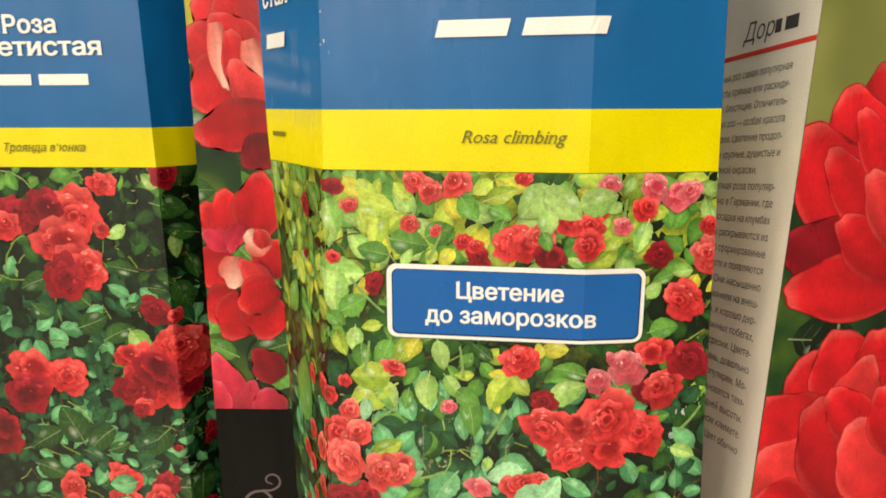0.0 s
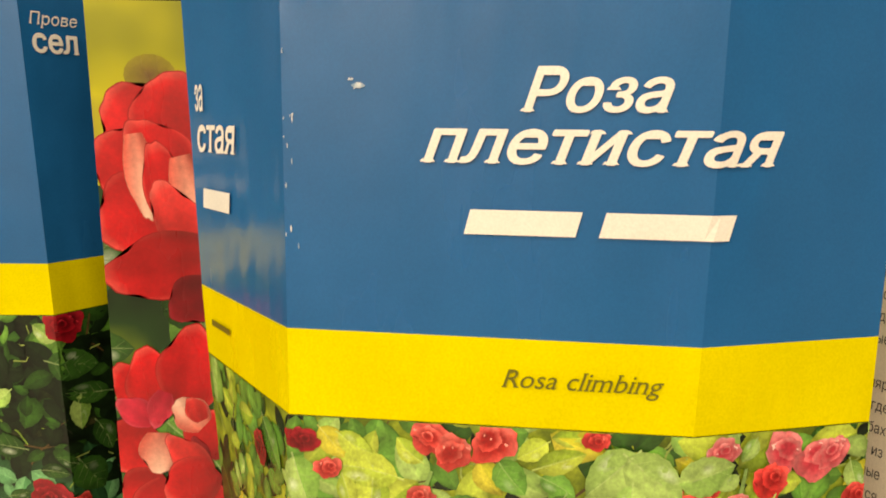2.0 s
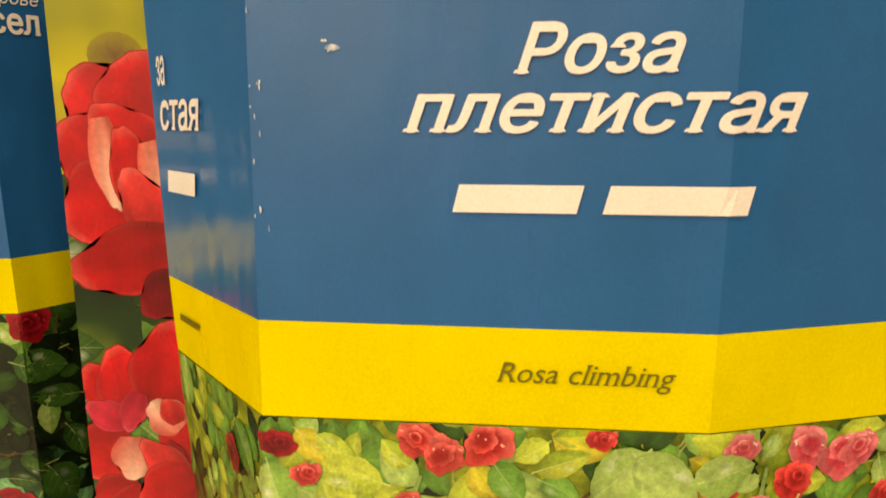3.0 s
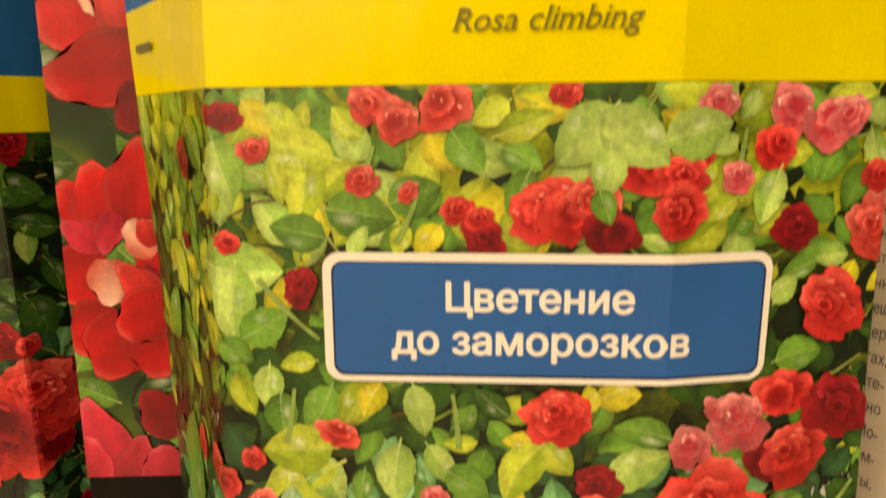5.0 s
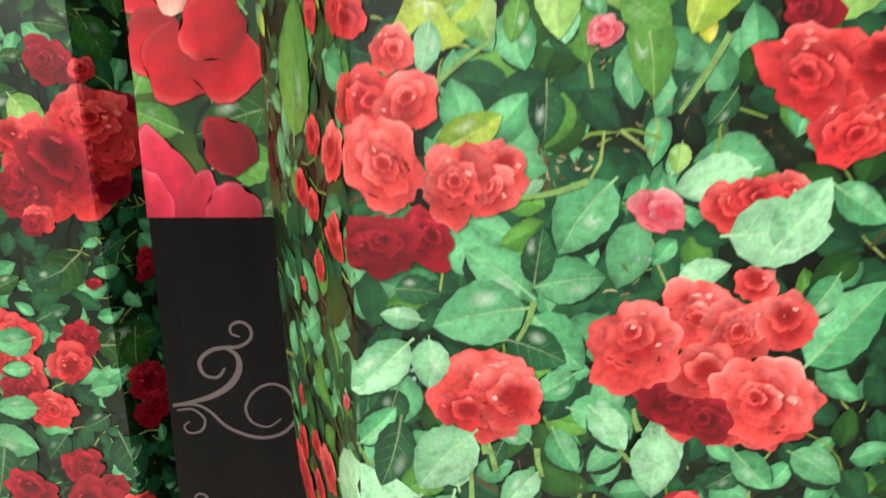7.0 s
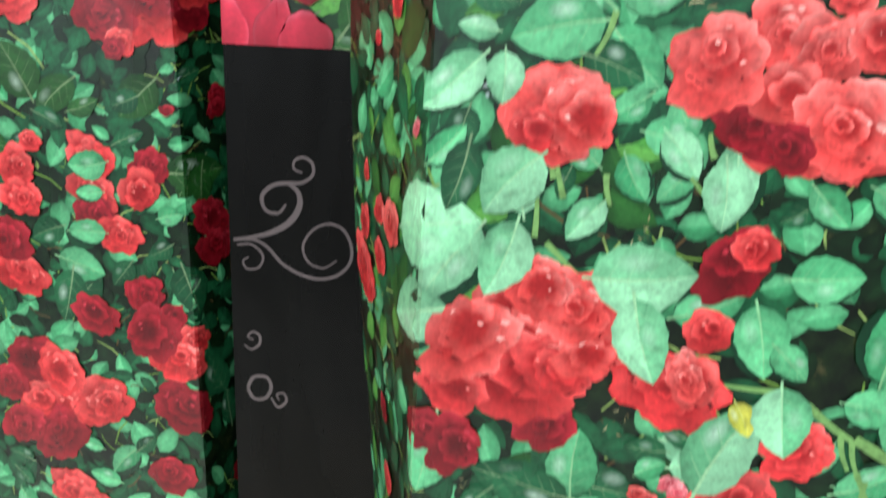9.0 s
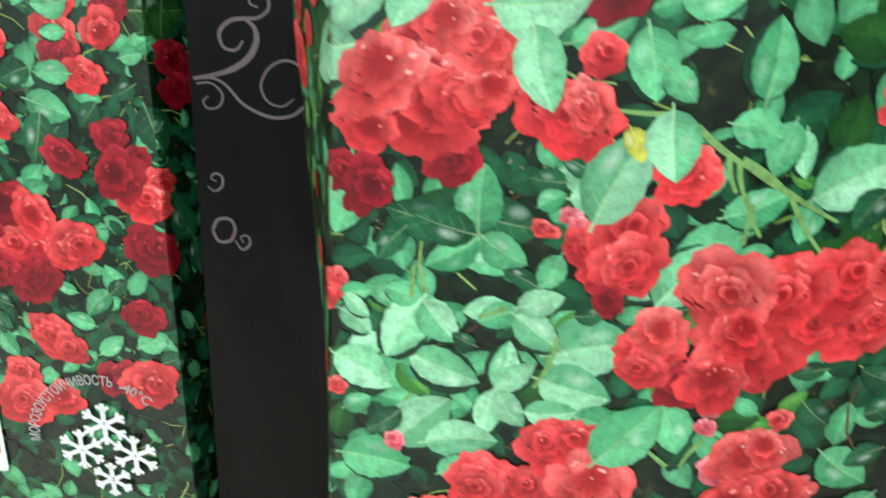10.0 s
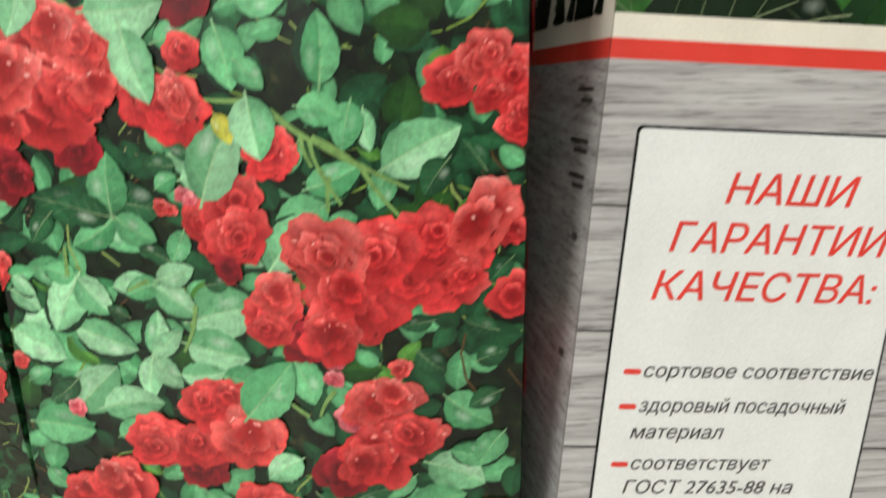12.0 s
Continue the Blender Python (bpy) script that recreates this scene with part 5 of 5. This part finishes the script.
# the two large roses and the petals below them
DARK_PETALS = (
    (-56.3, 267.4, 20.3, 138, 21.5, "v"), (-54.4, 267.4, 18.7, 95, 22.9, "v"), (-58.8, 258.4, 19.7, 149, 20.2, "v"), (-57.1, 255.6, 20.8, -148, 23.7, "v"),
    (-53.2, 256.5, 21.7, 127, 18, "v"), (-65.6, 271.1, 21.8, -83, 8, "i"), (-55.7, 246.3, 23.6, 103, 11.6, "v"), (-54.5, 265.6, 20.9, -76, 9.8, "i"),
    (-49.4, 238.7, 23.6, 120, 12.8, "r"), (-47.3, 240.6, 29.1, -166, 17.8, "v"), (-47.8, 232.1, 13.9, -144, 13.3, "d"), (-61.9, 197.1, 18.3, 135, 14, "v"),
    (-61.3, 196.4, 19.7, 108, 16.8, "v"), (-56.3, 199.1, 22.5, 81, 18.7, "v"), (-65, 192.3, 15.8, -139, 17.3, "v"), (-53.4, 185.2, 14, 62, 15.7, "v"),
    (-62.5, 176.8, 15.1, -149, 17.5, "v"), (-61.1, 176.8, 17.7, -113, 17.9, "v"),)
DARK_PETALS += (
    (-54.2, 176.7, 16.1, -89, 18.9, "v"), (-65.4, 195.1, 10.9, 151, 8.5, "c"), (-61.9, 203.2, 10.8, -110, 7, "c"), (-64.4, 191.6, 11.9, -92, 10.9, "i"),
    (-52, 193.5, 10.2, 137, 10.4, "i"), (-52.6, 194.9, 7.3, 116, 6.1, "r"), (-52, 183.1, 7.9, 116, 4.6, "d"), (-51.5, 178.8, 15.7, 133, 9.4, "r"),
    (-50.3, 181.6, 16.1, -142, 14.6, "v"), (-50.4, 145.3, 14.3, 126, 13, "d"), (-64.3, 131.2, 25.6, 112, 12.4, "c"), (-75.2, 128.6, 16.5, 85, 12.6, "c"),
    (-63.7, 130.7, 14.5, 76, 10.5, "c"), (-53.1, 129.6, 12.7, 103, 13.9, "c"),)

p_ = Print()
for i in range(70):
    draw_leaf(p_, rng.uniform(-0.078, 0.0), rng.uniform(0.13, 0.24), rng.uniform(0.012, 0.026), rng.uniform(0, 360), rng.choice(("dark", "mid", "dark", "deep")), 0.00012 + 1e-6 * i, rng, True)
p_.lay("foliage", dark_surf, (), DB, DPHOTO, label="printed rose leaves", kind="stuff")
p_ = Print()
bud, haze = srgb(112, 80, 44), srgb(156, 146, 40)
for bu, bv, br in ((-0.0606, 0.2852, 0.0064), (-0.0535, 0.2795, 0.005)):
    p_.fan((bu, bv), [(bu + br * math.cos(a), bv + 0.8 * br * math.sin(a)) for a in [0.35 * q for q in range(18)]], bud, [lerp(bud, haze, 0.95)] * 18, 0.00016)
p_.lay("bud", dark_surf, (), DB, DPHOTO, INK_SOFT, "blurred brown bud")
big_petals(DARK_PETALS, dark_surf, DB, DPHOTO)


def smooth(pts, k=5):
    """A curve through the points."""
    out = []
    for i in range(len(pts) - 1):
        p0, p1, p2, p3 = pts[max(0, i - 1)], pts[i], pts[i + 1], pts[min(len(pts) - 1, i + 2)]
        for j in range(k):
            t = j / k
            out.append(tuple(0.5 * (2 * p1[c] + (p2[c] - p0[c]) * t + (2 * p0[c] - 5 * p1[c] + 4 * p2[c] - p3[c]) * t * t + (3 * p1[c] - p0[c] - 3 * p2[c] + p3[c]) * t ** 3) for c in range(len(p1))))
    return out + [pts[-1]]


# strokes: across, up and width in millimetres
SCROLLS = (
    ((-55.4, 102.6, 0.5), (-57.5, 103.5, 0.6), (-57.4, 105.6, 0.7), (-55.1, 106.6, 0.8), (-52.8, 105.2, 0.85), (-52.7, 102.2, 0.85), (-55.6, 100, 0.9), (-59.1, 99.7, 1), (-63.1, 98.9, 1.1), (-66.1, 95.9, 1.1), (-65.2, 92.2, 0.9), (-61.8, 91.6, 0.8), (-59.8, 94.1, 0.6)),
    ((-59.4, 99.7, 0.7), (-56.6, 97.6, 1.2), (-56.2, 93.8, 1.6), (-58.8, 89.4, 1.7), (-63.8, 86.2, 1.4), (-69.5, 84.5, 1), (-74.1, 83.7, 0.6)),
)
SCROLLS += (
    ((-74.1, 83.4, 0.6), (-68.8, 83.9, 0.7), (-64.9, 82.1, 0.8), (-60.3, 77.3, 0.9), (-53.2, 74.4, 0.95), (-47, 75.1, 0.9), (-43, 78.7, 0.85), (-42.3, 83.4, 0.8), (-44.4, 88.1, 0.8), (-48.4, 89.6, 0.75), (-52.7, 87.6, 0.7), (-55.3, 83.1, 0.7), (-53.9, 78.8, 0.65), (-49.8, 77.4, 0.5), (-46.3, 79.7, 0.4)),
)
SCROLLS += (
    ((-73.2, 82.2, 0.5), (-69.1, 82.5, 0.6), (-66.2, 79.7, 0.65), (-67.3, 76.4, 0.65), (-70.5, 75.7, 0.6), (-71.7, 77.7, 0.5), (-70.1, 79, 0.4)),
    ((-72, 53.6, 0.4), (-70, 52.3, 0.6), (-67.7, 54, 0.75), (-67.7, 56.7, 0.75), (-69.6, 57.5, 0.65), (-70.9, 56, 0.55), (-69.3, 55.2, 0.45)),
    ((-71.3, 40.5, 1), (-69.6, 43.8, 1), (-65.9, 44.1, 1), (-64.6, 41.1, 1), (-66.3, 37.6, 1), (-69.7, 37.3, 1), (-71.3, 40.3, 1)),
    ((-64.7, 37.8, 0.5), (-62.7, 35.1, 0.8), (-60.3, 37.1, 0.8), (-61, 39.5, 0.65), (-63, 39, 0.55), (-62.3, 37.3, 0.45)),
)
scroll = Print()
for k, stroke in enumerate(SCROLLS):
    fine_pts = smooth([tuple(c / 1000 for c in p) for p in stroke])
    scroll.strip([p[:2] for p in fine_pts], [p[2] for p in fine_pts], (1, 1, 1), 0.0002 + 2e-6 * k)
scroll.lay("scroll_print", dark_surf, (), ((-0.0752, 0.0117), (SHELF, 0.133)), dark_box, SWIRL, "mauve printed scrolls")


# ---- the leaning carton with the guarantee panel ----
RD = Vector((0.0214, 0.0296, 0.2529)) / 0.2529
RH = Vector((1, 0.13, -0.045)).normalized()
RB_ = Vector((-0.26, 0.97, -0.10)).normalized()
RF_N = RH.cross(RD).normalized()
RL_N = RD.cross(RB_).normalized()
if RF_N.y > 0:
    RF_N = -RF_N
if RL_N.x > 0:
    RL_N = -RL_N
R_W, R_D = 0.069, 0.055


def right_edge(q):
    """The near upright edge at the height q: the carton leans, and bows a little."""
    x = 0.0938 + (q - 0.125) * (0.0990 if q > 0.125 else 0.0603)
    return Vector((x, 0.1698 + 0.117 * q, q))


def right_front(u, v, h):
    return right_edge(v) + RH * u + RF_N * h


def right_side(u, v, h):
    return right_edge(v) + RB_ * u + RL_N * h


lean_box = thing("plant_box", "leaning rose carton with white guarantee panel beside the blue-topped carton", "carton box", "rose sapling cartons")
q_low = SHELF + 0.0095
body = []
for q in (q_low, 0.03, 0.125, 0.2, 0.31):
    e = right_edge(q) - (RF_N + RL_N) * 0.0004
    body.append([e, e + RH * R_W, e + RH * R_W + RB_ * R_D, e + RB_ * R_D])
loft("carton", body, CARTON, lean_box, "folded white carton")
RQ = ((0.0, R_W), (0.1065, 0.2712))
panel("cream_field", right_front, (), ((0.0, R_W), (0.2712, 0.309)), 0.0001, CREAM, lean_box)
RPHOTO = panel("photo_print", right_front, (), RQ, 0.0001, GARDEN_DARK, lean_box, "printed photo of large red roses")
p_ = Print()
for i in range(46):
    draw_leaf(p_, rng.uniform(-0.005, 0.07), rng.uniform(0.1, 0.19), rng.uniform(0.012, 0.03), rng.uniform(0, 360), rng.choice(("deep", "dark", "mid", "deep")), 0.00012 + 1e-6 * i, rng, True)
p_.lay("foliage", right_front, (), RQ, RPHOTO, label="printed rose leaves", kind="stuff")
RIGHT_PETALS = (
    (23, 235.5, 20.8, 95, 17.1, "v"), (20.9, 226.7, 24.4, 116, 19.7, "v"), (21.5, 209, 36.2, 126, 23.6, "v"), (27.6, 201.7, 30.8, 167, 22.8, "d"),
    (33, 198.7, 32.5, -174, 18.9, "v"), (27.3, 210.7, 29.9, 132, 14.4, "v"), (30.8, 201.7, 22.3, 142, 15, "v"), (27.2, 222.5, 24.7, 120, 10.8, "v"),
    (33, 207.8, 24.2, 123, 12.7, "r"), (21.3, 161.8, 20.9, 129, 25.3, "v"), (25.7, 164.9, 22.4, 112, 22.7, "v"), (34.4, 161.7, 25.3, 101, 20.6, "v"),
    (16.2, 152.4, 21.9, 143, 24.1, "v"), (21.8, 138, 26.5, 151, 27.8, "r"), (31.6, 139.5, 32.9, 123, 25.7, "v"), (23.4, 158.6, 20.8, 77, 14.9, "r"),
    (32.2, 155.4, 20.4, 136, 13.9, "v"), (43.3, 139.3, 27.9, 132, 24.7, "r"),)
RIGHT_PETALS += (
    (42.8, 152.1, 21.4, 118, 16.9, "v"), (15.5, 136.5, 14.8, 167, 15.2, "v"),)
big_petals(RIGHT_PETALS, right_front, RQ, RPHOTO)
n = Nodes("olive_garden_ink")
OLIVE_BLUR = n.done(n.ramp(n.noise(30, 2, 0.4), [(0.25, srgb(92, 100, 44)), (0.5, srgb(136, 138, 74)), (0.75, srgb(150, 128, 92))]), 0.3, coat=0.2)
panel("blurred_garden", right_front, (), ((0.0, R_W), (0.222, 0.2712)), 0.00011, OLIVE_BLUR, RPHOTO)
panel("cream_strip", right_front, (), ((0.0, R_W), (0.1024, 0.1065)), 0.0001, CREAM, lean_box)
panel("red_stripe", right_front, (), ((0.0, R_W), (0.0990, 0.1024)), 0.0001, RED_INK, lean_box, "red printed stripe")
panel("plank_print", right_front, (), ((0.0, R_W), (q_low + 0.001, 0.0990)), 0.0001, PLANK, lean_box, "printed weathered grey planks")
for y in (0.0735, 0.0500, 0.0265, 0.003, -0.02):
    panel("plank_joint", right_front, (), ((0.0, R_W), (y, y + 0.0004)), 0.0002, GREY_INK, lean_box)
for nm, m_, g, h in (("panel_outline", BLACK, 0.0, 0.0003), ("white_panel", WHITE, 0.0005, 0.0004)):
    p_ = Print()
    rounded(0.0064 + g, 0.0608 - g, -0.05 + g, 0.0880 - g, 0.001, h, p_, (1, 1, 1))
    p_.lay(nm, right_front, (), ((0.0, R_W), (q_low, 0.1)), lean_box, m_)


def right_text(body, s0, s1, q, cap, mat, shear, bold):
    lettering(body, s0, s1, q, cap, right_front, (), 0.0005, mat, lean_box, shear, bold)


right_text("НАШИ", 0.0243, 0.0492, 0.0748, 0.0056, RED_INK, 0.22, 0.006)
right_text("ГАРАНТИИ", 0.0152, 0.0572, 0.0657, 0.0056, RED_INK, 0.22, 0.006)
right_text("КАЧЕСТВА:", 0.0131, 0.0566, 0.0566, 0.0056, RED_INK, 0.22, 0.006)
for q, words, dash in ((0.0413, "сортовое соответствие", 1), (0.0342, "здоровый посадочный", 1), (0.0287, "материал", 0), (0.0221, "соответствует", 1), (0.0169, "ГОСТ 27635-88 на", 0), (0.0115, "посадочный материал", 0)):
    s0 = 0.0138 if dash else 0.0128
    right_text(words, s0, s0 + 0.00212 * len(words) * (1.03 if len(words) > 10 else 1.1), q, 0.0029, GREY_INK, 0.22, 0.004)
    if dash:
        p_ = Print()
        rounded(0.0098, 0.0132, q + 0.0005, q + 0.0016, 0.0005, 0.0005, p_, (1, 1, 1))
        p_.lay("dash", right_front, (), ((0, R_W), (0, 0.1)), lean_box, RED_INK)

# the narrow side with the description
SIDE = (0.0, R_D)
panel("cream_side", right_side, (), (SIDE, (0.1065, 0.309)), 0.0001, CREAM, lean_box, "cream side panel printed with a description")
panel("red_stripe", right_side, (), (SIDE, (0.0990, 0.1024)), 0.0001, RED_INK, lean_box)
panel("cream_strip", right_side, (), (SIDE, (0.1024, 0.1065)), 0.0001, CREAM, lean_box)
panel("plank_print", right_side, (), (SIDE, (q_low + 0.001, 0.0990)), 0.0001, PLANK, lean_box)
for q, tall, far_end in ((0.0935, 0.0007, 0.012), (0.0915, 0.0007, 0.010), (0.0840, 0.0009, 0.013), (0.0822, 0.0009, 0.011), (0.0775, 0.0009, 0.012), (0.0757, 0.0009, 0.010), (0.0660, 0.0016, 0.007), (0.0430, 0.0016, 0.007)):
    panel("text_bar", right_side, (), ((0.0045, far_end), (q, q + tall)), 0.0002, GREY_INK, lean_box)
panel("red_rule", right_side, (), (SIDE, (0.2600, 0.2614)), 0.0002, RED_INK, lean_box)
LINES = ("чайно-гибридных роз самая популярная", "населения. Кусты прямые или раскиди-", "листья крупные, блестящие. Отличитель-", "особенность этих роз — особая красота", "изысканная форма. Цветение продол-",
         "все лето. Цветки крупные, душистые и", "разнообразной окраски.", "— эта великолепная роза популяр-", "мире, но особенно в Германии, где", "используют для посадки на клумбах", "Цветки раскрываются из",
         "и идеально сформированные", "формы, хотя и появляются", "кистях по 7-8 шт. Они насыщенно", "бархатным сиянием на внеш-", "которые темнее, и хорошо дер-", "держатся на длинных побегах,", "для срезки. Цвете-",
         "все лето и осень, довольно", "сорт очень популярен. Мо-", "затем становятся тем-", "куст средней высоты,", "и холодном климате.", "Цвет обычно")
for i, words in enumerate(LINES):
    end = 0.0075 if i != 6 else 0.016
    # read from the back edge of the panel towards the near edge
    bm = text_bm(words, 0.0, 0.0)
    x0, x1 = min(v.co.x for v in bm.verts), max(v.co.x for v in bm.verts)
    for v in bm.verts:
        v.co = right_side(end + (x1 - v.co.x) / (x1 - x0) * min(0.045, 0.00140 * len(words)), 0.2540 - 0.00458 * i + v.co.y * 0.0031, 0.0002)
    part("lettering", bm, GREY_INK, lean_box)
bm = text_bm("Дор", 0.15, 0.0)
for v in bm.verts:
    v.co = right_side(0.030 - v.co.x * 0.0066, 0.2645 + v.co.y * 0.0075, 0.0002)
part("lettering", bm, GREY_INK, lean_box)
for u0, u1 in ((0.0075, 0.0125), (0.0140, 0.0165)):
    panel("text_bar", right_side, (), ((u0, u1), (0.2648, 0.2684)), 0.0002, GREY_INK, lean_box)
p_ = Print()
for i in range(26):
    s = rng.uniform(0.004, R_D)
    hgt = rng.uniform(0.004, 0.017) * min(1, 0.4 + s / 0.03)
    p_.strip([(s, 0.1066), (s + rng.uniform(-0.002, 0.002), 0.1066 + hgt * 0.6), (s + rng.uniform(-0.004, 0.004), 0.1066 + hgt)], [0.004, 0.0028, 0.0003], (1, 1, 1), 0.0002 + 2e-6 * i)
p_.lay("grass_print", right_side, (), (SIDE, (0.1066, 0.14)), lean_box, BLACK, "black printed grass silhouette")
